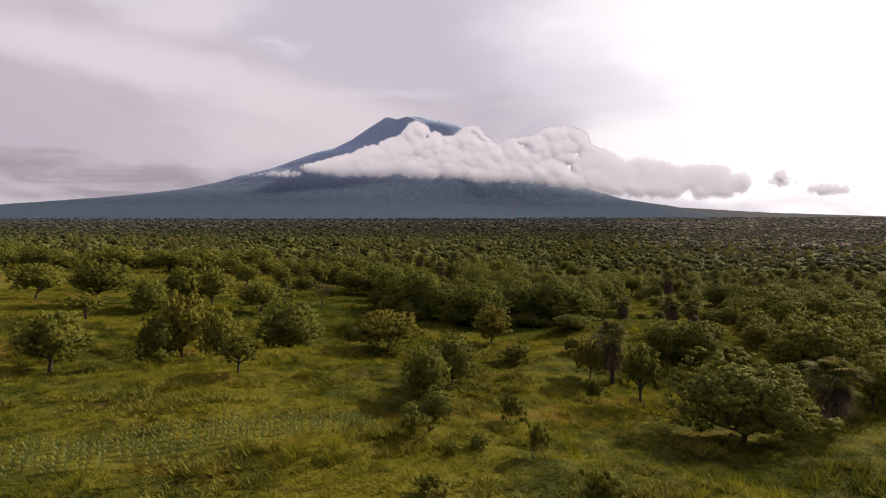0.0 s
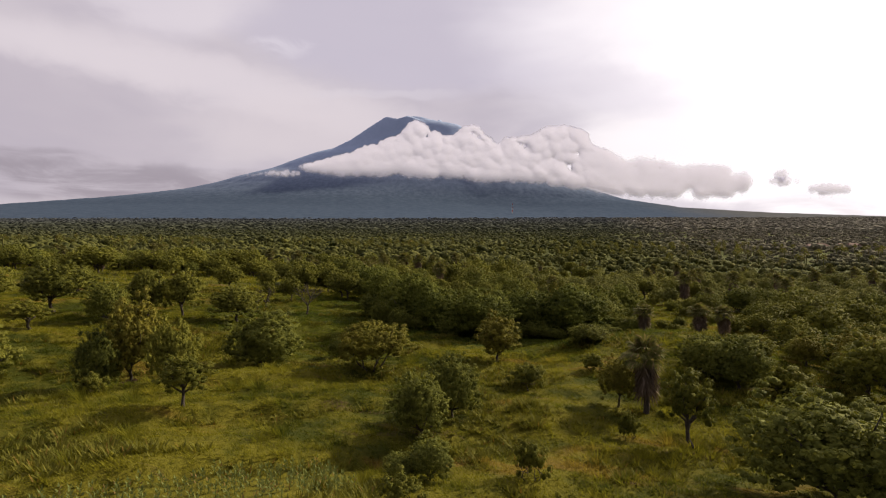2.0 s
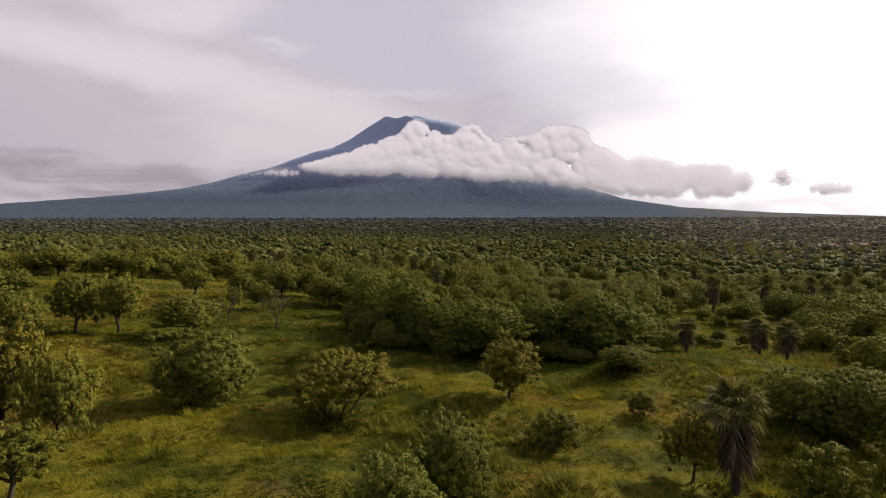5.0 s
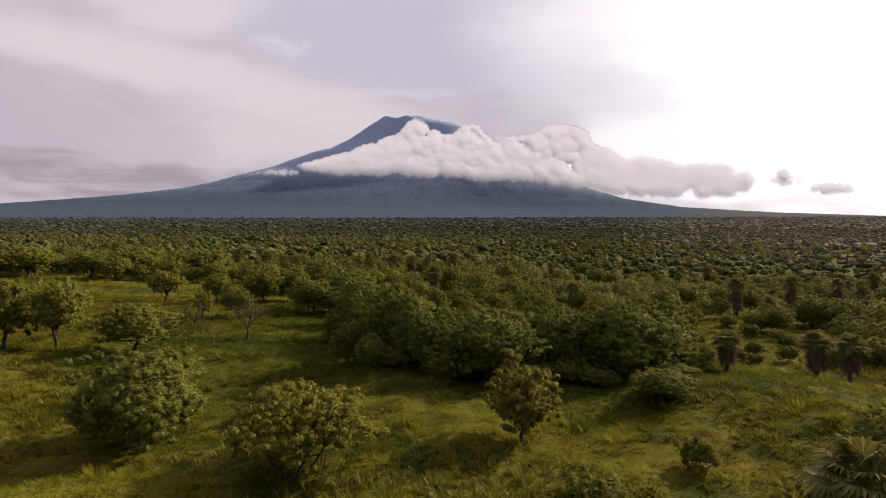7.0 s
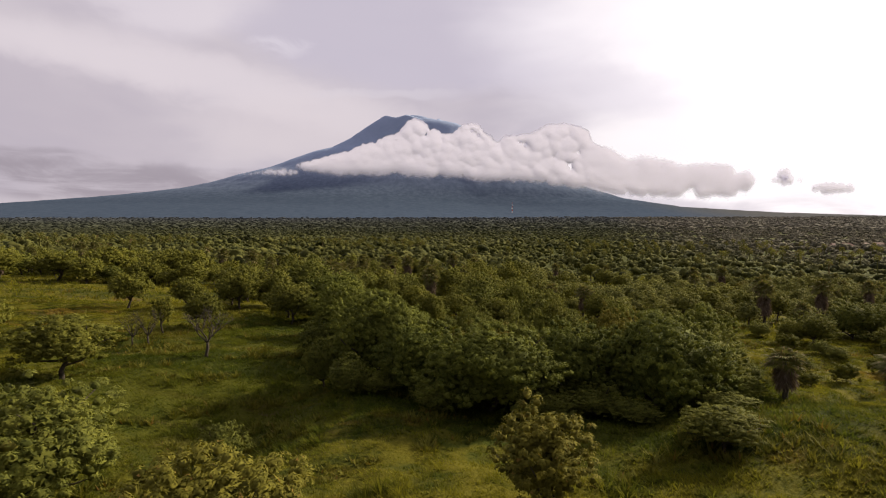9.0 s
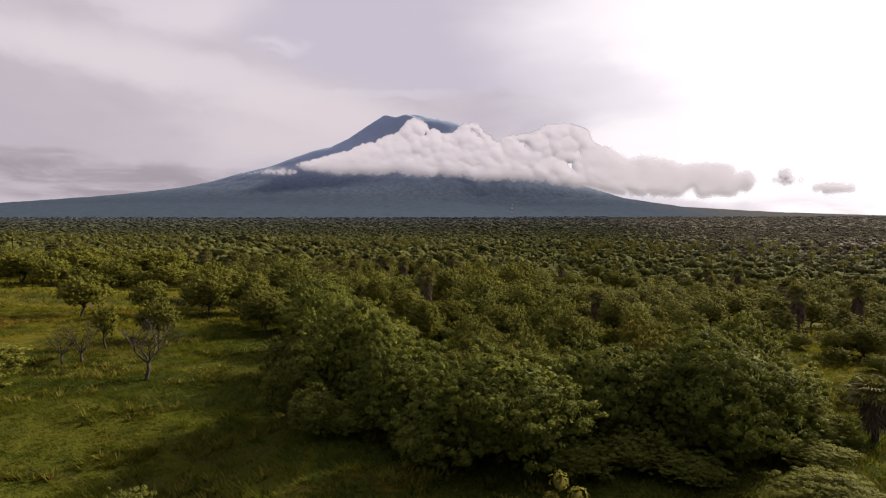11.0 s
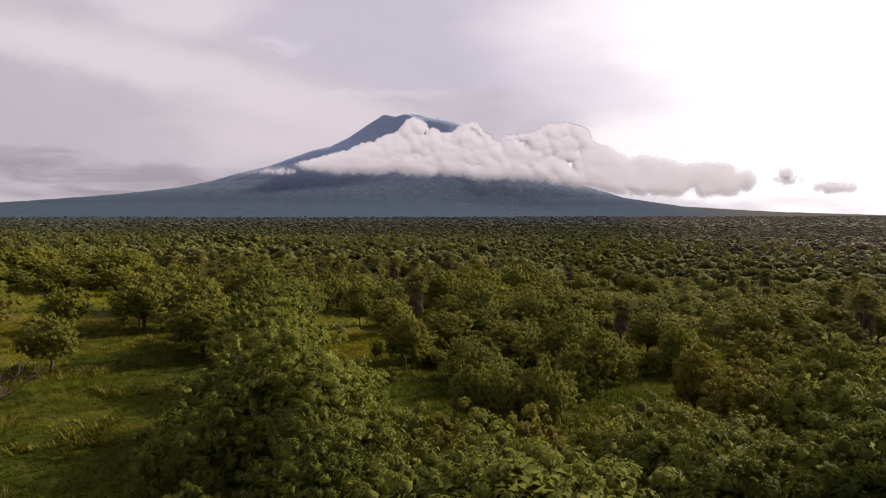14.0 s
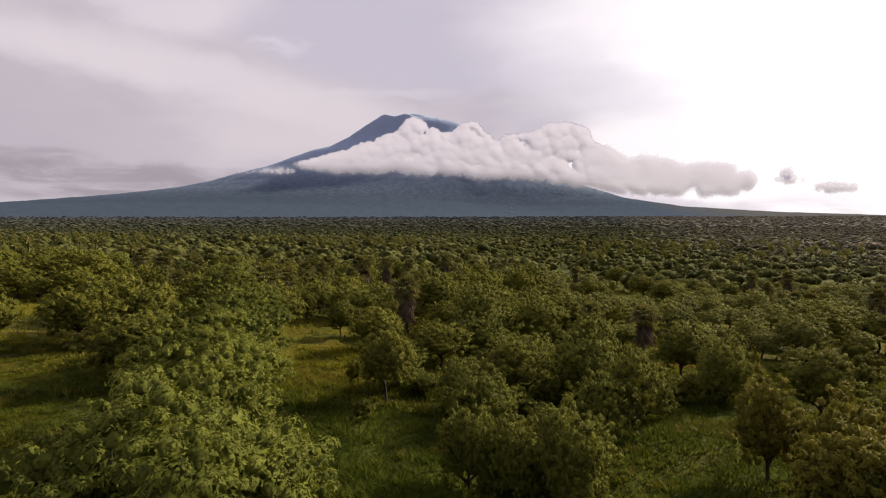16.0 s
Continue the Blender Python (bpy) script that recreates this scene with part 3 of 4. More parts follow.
def dome_clumps(rng, count, radius, z0, z1, clump, hollow=0.55, lobes=3):
    """Clumps over a lumpy crown between the heights z0 and z1."""
    out = []
    mid, tall = (z0 + z1) / 2, (z1 - z0) / 2
    phase = rng.uniform(0, 6.28, 4)
    ways = np.zeros((0, 3))
    while len(out) < count:
        # the most open of a few ways, so that the tufts stand apart
        d = rng.normal(0, 1, (7, 3))
        d /= np.linalg.norm(d, axis=1)[:, None]
        d[:, 2] = np.where(d[:, 2] < -0.75, -d[:, 2], d[:, 2])
        d = d[np.argmin(np.max(d @ ways.T, axis=1))] if len(ways) else d[0]
        ways = np.vstack([ways, d])
        turn = math.atan2(d[1], d[0])
        lump = 0.96 + 0.20 * math.sin(lobes * turn + phase[0]) + 0.14 * math.sin(5 * turn + phase[1] + 3 * d[2]) + 0.13 * math.sin(7 * d[2] + phase[2] + 2 * turn)
        q = d * rng.uniform(hollow, 1.0) * lump
        out.append((q[0] * (radius - clump * 0.6), q[1] * (radius - clump * 0.6), mid + q[2] * (tall - clump * 0.5), clump * rng.uniform(0.7, 1.35)))
    return out


def stand(name, label, category, group):
    ob = new(name)
    ob.empty_display_size = 0.5
    return tagged(ob, label, category, group)


def limbs(rnd, foot, fork, ends, thick, sides=6):
    """A trunk from foot to fork, and limbs out of it to the ends."""
    trunk = bent(foot, fork, rnd, 4, 0.06)
    trunk_piece = tube(trunk, [thick * (1.35 if i == 0 else 1 - 0.09 * i) for i in range(5)], sides)
    pieces = []
    for e in ends:
        line = bent(fork if rnd.random() < 0.6 else trunk[3], e, rnd, 4, 0.10)
        pieces.append(tube(line, [thick * (0.6 - 0.125 * i) for i in range(5)], 5))
    return trunk_piece, pieces


def make_tree(name, label, category, group, seed, height, radius, low, leaf, count, per, clump, size, bark=None,
              stems=1, hollow=0.55, lean=0.25, droop=0.15, slim=0.5, lobes=3, plain=False, core=0.66, inner=0.62):
    """A broadleaf tree or shrub: trunk, limbs and a crown of leaf clumps. low: where the crown begins, as a share of the height."""
    rng, rnd = np.random.default_rng(seed), random.Random(seed)
    thing = stand(name, label, category, group)
    clumps = dome_clumps(rng, count, radius, height * low, height, clump, hollow, lobes)
    fork_z = height * (low + 0.12)
    for s in range(stems):
        a = 6.28 * s / stems + rnd.uniform(-0.4, 0.4)
        spread = 0.0 if stems == 1 else radius * 0.16
        foot = Vector((math.cos(a) * spread, math.sin(a) * spread, -0.25))
        out = radius * (0.1 if stems == 1 else 0.45)
        fork = Vector((math.cos(a) * out + rnd.uniform(-lean, lean), math.sin(a) * out + rnd.uniform(-lean, lean), fork_z))
        picks = [Vector(clumps[i][:3]) for i in range(s, min(len(clumps), (6 if stems == 1 else 2) * stems), stems)]
        trunk, arms = limbs(rnd, foot, fork, picks, 0.034 * height / (stems ** 0.4))
        if plain:
            mesh_object("trunk", *joined([trunk, *arms]), bark or BARK, thing, smooth=True)
            continue
        mesh_object("trunk", *trunk, bark or BARK, thing, smooth=True)
        for arm in arms:
            mesh_object("limb", *arm, bark or BARK, thing, smooth=True)
    heart = np.array([0, 0, height * (low * 0.55 + 0.35)])
    v, f, d = crown(rng, clumps, per, size, droop, slim)
    away = v - heart
    d = d + 0.55 * away / (np.linalg.norm(away, axis=1)[:, None] + 1e-9)
    d /= np.linalg.norm(d, axis=1)[:, None]
    pieces = [(v, facing(v, f, d), d)]
    c = np.array(clumps)
    if inner:
        v, f = lumps(rng, c[:, :3] * np.array([0.94, 0.94, 1]) - np.array([0, 0, 1]) * c[:, 3:] * 0.15, c[:, 3] * inner, 0.85, 0.3)
        d = round_normals(v, len(BALL1[0]), 0.35, heart) + rng.normal(0, 0.4, v.shape)
        pieces.append((v, f, d / np.linalg.norm(d, axis=1)[:, None]))
    if core:
        # the shaded heart of the crown: larger leaves, close together
        mid = np.array([0, 0, height * (low * 0.55 + 0.45)])
        h = mid + (c[:, :3] - mid) * rng.uniform(core * 0.8, core * 1.12, (len(c), 1))
        h = np.repeat(h, 18, 0) + rng.normal(0, 0.07 * radius, (18 * len(h), 3))
        out = (h - heart) / (np.linalg.norm(h - heart, axis=1)[:, None] + 1e-9)
        v, f = leaves(h, out, 0.045 * radius + 0.09, rng, 0.2, 0.7, 0.5, 0.2)
        d = np.repeat(out, 3, 0)
        pieces.append((v, facing(v, f, d), d))
    starts = np.cumsum([0] + [len(p[0]) for p in pieces])
    v = np.concatenate([p[0] for p in pieces])
    f = np.concatenate([p[1] + k for p, k in zip(pieces, starts)])
    mesh_object("crown", v.tolist(), f.tolist(), leaf, thing, normals=np.concatenate([p[2] for p in pieces]))
    return thing, height, radius


def make_palm(label, seed, height, skirt=True):
    """A fan palm: ringed trunk, a skirt of dead fans and a round head of stiff green fans."""
    rng, rnd = np.random.default_rng(seed), random.Random(seed)
    thing = stand("fan_palm", label, "palm tree", "fan palms")
    head = Vector((rnd.uniform(-0.2, 0.2), rnd.uniform(-0.2, 0.2), height * 0.74))
    line = bent(Vector((0, 0, -0.25)), head, rnd, 8, 0.012)
    mesh_object("trunk", *tube(line, [0.21 - 0.008 * i + (0.02 if i % 2 else 0) for i in range(9)], 8), BARK_PALM, thing, smooth=True)

    def fan(origin, way, stalk, blade, count, spread):
        way = way.normalized()
        side = way.cross(Vector((0, 0, 1))).normalized()
        up = side.cross(way)
        hub = origin + way * stalk
        verts, faces = [], []
        v, f = tube([origin, origin.lerp(hub, 0.5) + up * 0.06, hub], [0.045, 0.03, 0.02], 4)
        verts.extend(v)
        faces.extend(f)
        for k in range(count):
            a = (k / (count - 1) - 0.5) * spread
            d = way * math.cos(a) + side * math.sin(a)
            w = (-way * math.sin(a) + side * math.cos(a)) * blade * 0.055
            ln = blade * (0.72 + 0.28 * math.cos(a * 0.6)) * rnd.uniform(0.9, 1.08)
            b = len(verts)
            verts.extend([hub, hub + d * ln * 0.55 + w + up * 0.07 * blade, hub + d * ln - Vector((0, 0, 0.32 * ln)), hub + d * ln * 0.55 - w + up * 0.02 * blade])
            faces.append((b, b + 1, b + 2, b + 3))
        return verts, faces

    reach = height * 0.36
    for i in range(34):
        a = i * 2.4 + rnd.uniform(-0.2, 0.2)
        el = -0.65 + 2.05 * (i / 33) ** 0.9 + rnd.uniform(-0.15, 0.15)
        way = Vector((math.cos(a) * math.cos(el), math.sin(a) * math.cos(el), math.sin(el)))
        v, f = fan(head, way, reach * rnd.uniform(0.30, 0.52), reach * rnd.uniform(0.38, 0.52), 19, rnd.uniform(3.6, 4.8))
        mesh_object("frond", v, f, LEAF_PALM, thing)
    if skirt:
        pieces = []
        for i in range(46):
            a = i * 2.4 + rnd.uniform(-0.3, 0.3)
            top = head - Vector((0, 0, rnd.uniform(0.0, height * 0.30)))
            way = Vector((math.cos(a) * 0.34, math.sin(a) * 0.34, -1.0))
            pieces.append(fan(top, way, reach * 0.28, reach * 0.55, 9, 2.3))
        mesh_object("dead_skirt", *joined(pieces), LEAF_DEAD, thing, "hanging skirt of dry grey-brown fans")
    return thing, height, height * 0.33


def make_bare(label, seed, height, radius, leafy=0):
    """A dead tree: a short trunk and forking bare branches."""
    rnd, rng = random.Random(seed), np.random.default_rng(seed)
    thing = stand("bare_tree", label, "tree", "bare trees")
    trunk = bent(Vector((0, 0, -0.2)), Vector((0.1, 0, height * 0.28)), rnd, 3, 0.06)
    mesh_object("trunk", *tube(trunk, [0.17, 0.13, 0.12, 0.11], 7), BARK, thing, smooth=True)
    tips = []

    def grow(a, way, length, r, depth):
        b = a + way * length
        line = bent(a, b, rnd, 3, 0.09)
        out = [tube(line, [r, r * 0.85, r * 0.7, r * 0.55], 5)]
        tips.append(b)
        if depth:
            for k in range(3 if depth > 1 else 2):
                d = (way + Vector((rnd.uniform(-1, 1), rnd.uniform(-1, 1), rnd.uniform(-0.35, 0.6))) * 0.85).normalized()
                out.extend(grow(line[2].lerp(b, rnd.random()), d, length * rnd.uniform(0.55, 0.8), r * 0.55, depth - 1))
        return out

    for i in range(5):
        a = 6.28 * i / 5 + rnd.uniform(-0.3, 0.3)
        way = Vector((math.cos(a) * radius, math.sin(a) * radius, height * 0.62)).normalized()
        mesh_object("branch", *joined(grow(trunk[-1], way, height * 0.36, 0.075, 3)), BARK, thing, smooth=True)
    if leafy:
        clumps = [(*t, 0.16) for t in tips[::2]]
        v, f, _ = crown(rng, clumps, leafy, 0.14)
        mesh_object("leaves", v.tolist(), f.tolist(), LEAF_SHRUB, thing, "few small remaining leaves")
    return thing, height, radius


KINDS = {"broad": [], "dense": [], "brown": [], "multi": [], "sapling": [], "shrub": [], "palm": [], "bare": [], "light": []}
for s in range(4):
    KINDS["broad"].append(make_tree("broadleaf_tree", "round-crowned broadleaf tree with tufted yellow-green leaves on grassland", "tree", "field trees",
                                    11 + s, 5.0, 2.6, 0.18, LEAF_BROAD, 200, 46, 0.27, 0.14, hollow=0.80, lobes=2 + s % 3))
for s in range(4):
    KINDS["dense"].append(make_tree("dense_tree", "dense dark-green tree, leafy almost down to the grass", "tree", "dense trees",
                                    31 + s, 5.5, 3.4, 0.0, LEAF_DENSE, 290, 46, 0.29, 0.145, hollow=0.80, lobes=2 + s % 3, core=0.70))
KINDS["grove"] = [make_tree("grove_tree", "wide dense green tree with heaped leaf tufts, crowded in the grove", "tree", "grove trees",
                            131 + s, 6.2, 4.4, 0.0, LEAF_GROVE, 470, 66, 0.33, 0.13, hollow=0.80, lobes=3 + s, core=0.72) for s in range(3)]
for s in range(2):
    KINDS["brown"].append(make_tree("browning_tree", "broadleaf tree with browning olive-yellow leaves on grassland", "tree", "browning trees",
                                    51 + s, 5.0, 2.4, 0.12, LEAF_BROWN, 210, 46, 0.26, 0.15, hollow=0.78))
for s in range(2):
    KINDS["multi"].append(make_tree("many_stemmed_tree", "spreading tree on several thin stems with a broad leafy crown", "tree", "many-stemmed trees",
                                    61 + s, 4.2, 3.2, 0.16, LEAF_OLIVE, 270, 46, 0.27, 0.14, stems=5, hollow=0.8, core=0.6))
for s in range(2):
    KINDS["sapling"].append(make_tree("sapling", "slim sparse sapling with small pale-green leaves in grass", "tree", "saplings",
                                      71 + s, 3.6, 1.6, 0.22, LEAF_SHRUB, 80, 40, 0.25, 0.15, hollow=0.45, core=0))
for s in range(3):
    KINDS["shrub"].append(make_tree("shrub", "low rounded shrub with olive-green leaves in rough grass", "shrub", "shrubs",
                                    81 + s, 2.0, 1.7, 0.0, LEAF_SHRUB, 60, 44, 0.27, 0.17, stems=3, hollow=0.35, core=0.5, lobes=3))
KINDS["airy"] = [make_tree("shrub", "thin airy shrub with pale olive leaves growing out of long grass", "shrub", "shrubs",
                           121 + s, 2.0, 1.5, 0.0, LEAF_SHRUB, 64, 26, 0.22, 0.15, stems=4, hollow=0.1, core=0) for s in range(3)]
KINDS["russet"] = [make_tree("shrub", "low shrub with reddish-pink leaves under the trees", "shrub", "shrubs",
                             87, 1.6, 1.4, 0.0, LEAF_RED, 60, 40, 0.24, 0.16, stems=2, hollow=0.4, core=0.4)]
for s in range(3):
    KINDS["palm"].append(make_palm("fan palm with stiff grey-green fans and a dry skirt", 91 + s, 6.0))
for s in range(3):
    KINDS["bare"].append(make_bare("leafless dead tree with forking grey branches on grass", 101 + s, 4.0, 2.0, 0 if s == 0 else 5))
for s in range(5):
    KINDS["light"].append(make_tree("woodland_tree", "round-crowned green broadleaf tree in open woodland", "tree", "woodland trees",
                                    111 + s, 5.0, 2.9, 0.14, LEAF_DENSE if s == 2 else LEAF_BROAD, 150, 22, 0.34, 0.20, hollow=0.82, lobes=2 + s % 3, plain=True, core=0.66))
KINDS["park"] = [make_tree("parkland_tree", "small round-crowned yellow-green tree on open grassy parkland", "tree", "parkland trees",
                           141 + s, 4.6, 2.2, 0.2, LEAF_PARK, 120, 24, 0.30, 0.19, hollow=0.82, lobes=2 + s, plain=True, core=0.66) for s in range(3)]
copies = {k: 0 for k in KINDS}
PLACED = []


def plant(kind, x, y, height, radius, turn=None):
    """Stand a plant of that kind, height and crown radius on the ground."""
    i = copies[kind]
    copies[kind] += 1
    thing, h, r = KINDS[kind][i % len(KINDS[kind])]
    a = turn if turn is not None else 137.5 * i + 20
    m = pose(x, y, ground_z(x, y), 0, 0, a) @ Matrix.Diagonal((radius / r, radius / r, height / h, 1))
    if i < len(KINDS[kind]):
        thing.matrix_basis = m
    else:
        copy_thing(thing, m @ Matrix.Diagonal((*(1 / k for k in thing.scale), 1)))
    PLACED.append((x, y, radius))

# ---- the trees that stand singly, in the meadow, along the gully and in the grove ----
plant("broad", -60.8, 81.7, 5.5, 3.3)
plant("broad", -49.0, 78.1, 6.6, 3.9)
plant("broad", -37.4, 52.3, 5.9, 3.2)
plant("sapling", -44.0, 67.3, 3.3, 2.4)
plant("dense", -40.1, 74.6, 4.6, 2.6)
plant("shrub", -24.3, 47.2, 1.4, 1.1)
plant("broad", -25.8, 102.7, 4.3, 2.1)
plant("bare", -19.8, 89.6, 4.3, 2.2)
plant("sapling", -28.1, 98.4, 4.0, 1.3)
plant("shrub", 7.3, 54.7, 2.1, 1.9)
plant("palm", 15.6, 50.5, 6.0, 2.1)
plant("brown", 13.6, 51.1, 3.8, 1.4)
plant("sapling", 16.1, 44.3, 5.3, 2.0)
plant("palm", 28.1, 39.4, 5.3, 2.5)
plant("dense", 25.3, 55.3, 4.6, 2.7)
plant("shrub", 29.2, 54.8, 2.3, 2.4)
plant("brown", 41.2, 62.7, 4.5, 2.7)
plant("palm", 62.7, 98.4, 3.7, 1.6)
plant("dense", 71.5, 93.6, 5.0, 4.8)
plant("broad", 34.5, 44.0, 4.8, 2.0)
plant("broad", -61.6, 101.4, 4.7, 3.4)
plant("dense", 23.6, 58.0, 3.5, 2.3)
plant("broad", 27.9, 58.6, 3.3, 2.2)
plant("brown", 35.9, 62.9, 3.2, 1.5)
plant("broad", 46.2, 134.2, 5.1, 3.4)
plant("broad", 55.7, 134.0, 4.0, 2.5)
plant("broad", 48.5, 109.7, 4.0, 2.1)
plant("dense", 58.8, 116.8, 5.3, 3.5)
plant("dense", 63.6, 116.1, 5.1, 3.7)
plant("bare", -27.0, 93.4, 3.7, 1.5)
plant("broad", -52.1, 157.5, 6.9, 4.5)
plant("broad", -58.3, 158.4, 6.4, 5.0)
plant("broad", -68.8, 156.0, 7.1, 5.1)
plant("broad", -75.3, 150.1, 6.0, 4.7)
plant("broad", -87.5, 148.5, 6.6, 5.4)
plant("broad", -17.1, 108.4, 5.2, 3.0)
plant("dense", -11.7, 72.7, 2.7, 1.5)
plant("broad", 46.1, 110.7, 3.3, 1.9)
plant("broad", 57.3, 148.4, 4.5, 3.6)
plant("dense", 50.0, 112.2, 3.9, 2.7)
plant("broad", 16.0, 69.1, 2.3, 2.2)
plant("broad", -27.5, 118.5, 5.5, 2.9)
plant("broad", -34.3, 117.1, 4.5, 2.4)
plant("broad", -41.6, 115.5, 5.1, 2.8)
plant("bare", -28.2, 92.8, 3.0, 1.2)
plant("shrub", 30.3, 171.2, 4.0, 2.1)
plant("broad", 45.5, 175.3, 4.1, 2.6)
plant("broad", 43.0, 180.1, 4.9, 2.7)
plant("broad", 46.4, 205.8, 5.1, 3.3)
plant("broad", 53.5, 134.5, 4.8, 2.6)
plant("broad", 56.1, 130.0, 4.7, 2.1)
plant("palm", -19.3, 142.3, 6.5, 3.1)
plant("palm", -11.3, 172.6, 7.3, 3.1)
plant("broad", 1.6, 149.7, 4.4, 1.3)
plant("broad", -3.7, 192.3, 4.3, 2.0)
plant("broad", -33.7, 133.6, 4.6, 3.8)
plant("broad", -18.8, 113.0, 4.4, 3.0)
plant("airy", 4.7, 36.9, 2.2, 1.2)
plant("airy", 5.3, 30.6, 2.4, 0.9)
plant("airy", -1.6, 32.7, 1.8, 1.3)
plant("airy", -0.5, 25.4, 1.2, 1.0)
plant("airy", 0.5, 30.7, 0.9, 0.9)
plant("airy", 2.2, 31.8, 0.8, 0.9)
plant("shrub", 7.3, 25.1, 2.1, 1.2)
plant("shrub", 12.4, 45.2, 1.9, 0.9)
plant("shrub", -2.2, 48.7, 0.9, 0.6)
plant("shrub", 14.0, 59.6, 1.7, 1.3)
plant("dense", -22.0, 138.0, 6.8, 5.5)
plant("russet", -26.0, 54.6, 1.7, 1.4)
plant("sapling", -16.4, 44.0, 3.3, 1.8)
plant("multi", -6.2, 58.0, 4.2, 3.5)
plant("dense", -18.4, 66.5, 6.3, 4.3)
plant("dense", -1.3, 43.2, 4.1, 1.9)
plant("dense", 0.9, 47.0, 4.4, 1.9)
plant("dense", -0.4, 36.3, 2.1, 1.3)
plant("dense", -1.9, 36.9, 1.4, 1.1)
plant("brown", -27.1, 57.0, 7.7, 2.5)
plant("dense", -28.6, 55.0, 5.7, 2.0)
plant("broad", -23.0, 56.0, 6.6, 2.0)
plant("dense", 20.0, 37.0, 5.6, 4.2)
plant("broad", -38.2, 80.5, 6.4, 3.0)
plant("broad", -34.2, 81.5, 6.5, 2.7)
plant("broad", -27.3, 81.5, 4.8, 3.5)


def rise(kind, x, y, top, radius):
    """Stand a plant whose crown ends at that height above the datum."""
    plant(kind, x, y, top - ground_z(x, y), radius)


# the grove: big trees along its edge, smaller ones and glades within
rise("grove", 4.5, 77.0, 10.9, 4.5)
rise("grove", 16.2, 78.0, 11.3, 4.4)
rise("grove", 10.6, 80.0, 10.6, 3.6)
rise("grove", -0.4, 80.6, 10.6, 3.3)
rise("grove", -3.6, 85.6, 12.3, 4.2)
rise("grove", -6.4, 93.6, 11.9, 3.6)
rise("grove", -9.0, 101.0, 12.2, 4.2)
rise("grove", -12.6, 111.0, 12.2, 4.0)
rise("grove", -14.6, 121.0, 12.6, 4.5)
rise("dense", -5.4, 80.4, 8.2, 1.7)
rise("dense", -8.4, 86.0, 8.8, 1.9)
rise("dense", -10.6, 92.4, 9.2, 1.8)
rise("dense", 20.8, 81.0, 9.8, 2.8)
rise("dense", 23.0, 86.4, 10.0, 2.9)
rise("grove", 20.6, 88.2, 10.4, 3.3)
rise("dense", 1.0, 77.0, 7.4, 1.7)
rise("dense", 8.4, 76.0, 7.0, 1.9)
rise("dense", 11.4, 76.6, 7.2, 1.9)
rise("dense", 13.4, 74.8, 6.6, 1.6)
rise("dense", 19.6, 76.0, 6.8, 1.8)
rise("dense", 22.6, 79.6, 7.4, 1.9)
rise("dense", -3.2, 80.2, 7.4, 1.6)
rise("brown", 3.0, 83.2, 10.0, 2.0)
rise("brown", 6.0, 83.6, 9.8, 1.9)
rise("broad", 9.2, 84.6, 9.4, 1.8)
rise("broad", 12.6, 84.4, 9.8, 2.0)
rise("broad", 15.6, 85.2, 9.0, 1.8)
rise("shrub", 10.8, 88.4, 7.2, 1.5)
rise("shrub", 13.6, 89.0, 7.0, 1.6)
rise("brown", 18.3, 91.6, 9.8, 2.1)
rise("brown", 18.9, 98.0, 9.9, 1.6)
rise("brown", 21.0, 95.4, 9.8, 1.7)
rise("dense", 4.6, 95.6, 9.3, 1.4)
rise("dense", 6.3, 94.6, 9.0, 1.3)
rise("dense", 8.4, 93.9, 9.8, 1.7)
rise("dense", 9.6, 96.4, 8.6, 1.4)
rise("broad", 8.0, 108.4, 9.9, 2.3)
rise("dense", 5.6, 103.0, 9.0, 1.9)
rise("dense", 4.6, 106.0, 9.2, 1.7)
rise("dense", 12.2, 102.0, 9.3, 1.8)
rise("broad", 14.4, 103.4, 10.2, 1.7)
rise("dense", 13.2, 109.2, 10.4, 2.4)
rise("dense", 9.8, 112.6, 9.8, 2.2)
rise("dense", 16.6, 107.4, 8.8, 1.8)
rise("broad", -0.2, 107.8, 10.7, 2.0)
rise("dense", 0.4, 111.2, 9.2, 1.8)
rise("shrub", -3.0, 111.8, 8.0, 0.9)
rise("shrub", -1.2, 103.6, 7.4, 0.9)
rise("broad", 3.4, 118.6, 9.8, 2.6)
rise("dense", 6.6, 121.4, 10.2, 2.6)
rise("broad", -2.9, 123.0, 10.6, 2.4)
rise("broad", -7.0, 128.8, 10.8, 1.6)
rise("broad", -13.6, 140.6, 10.8, 1.4)
rise("dense", 7.4, 131.0, 11.4, 3.2)
rise("dense", 13.8, 131.0, 10.8, 3.0)
rise("dense", 17.4, 123.2, 10.0, 2.4)
rise("broad", 22.9, 116.2, 10.0, 2.2)
rise("dense", 24.2, 112.0, 9.4, 2.2)
rise("palm", 23.6, 127.0, 10.4, 1.9)
rise("broad", 28.2, 107.6, 9.4, 2.1)
rise("grove", 29.6, 100.0, 9.9, 3.2)
rise("palm", 0.0, 150.0, 13.2, 2.2)
rise("palm", 26.4, 80.4, 8.9, 1.8)
rise("palm", 32.0, 76.9, 9.3, 1.9)
rise("palm", 35.2, 77.4, 9.0, 1.7)
rise("dense", 17.0, 71.0, 7.2, 1.9)
rise("brown", 5.6, 63.2, 9.4, 2.2)


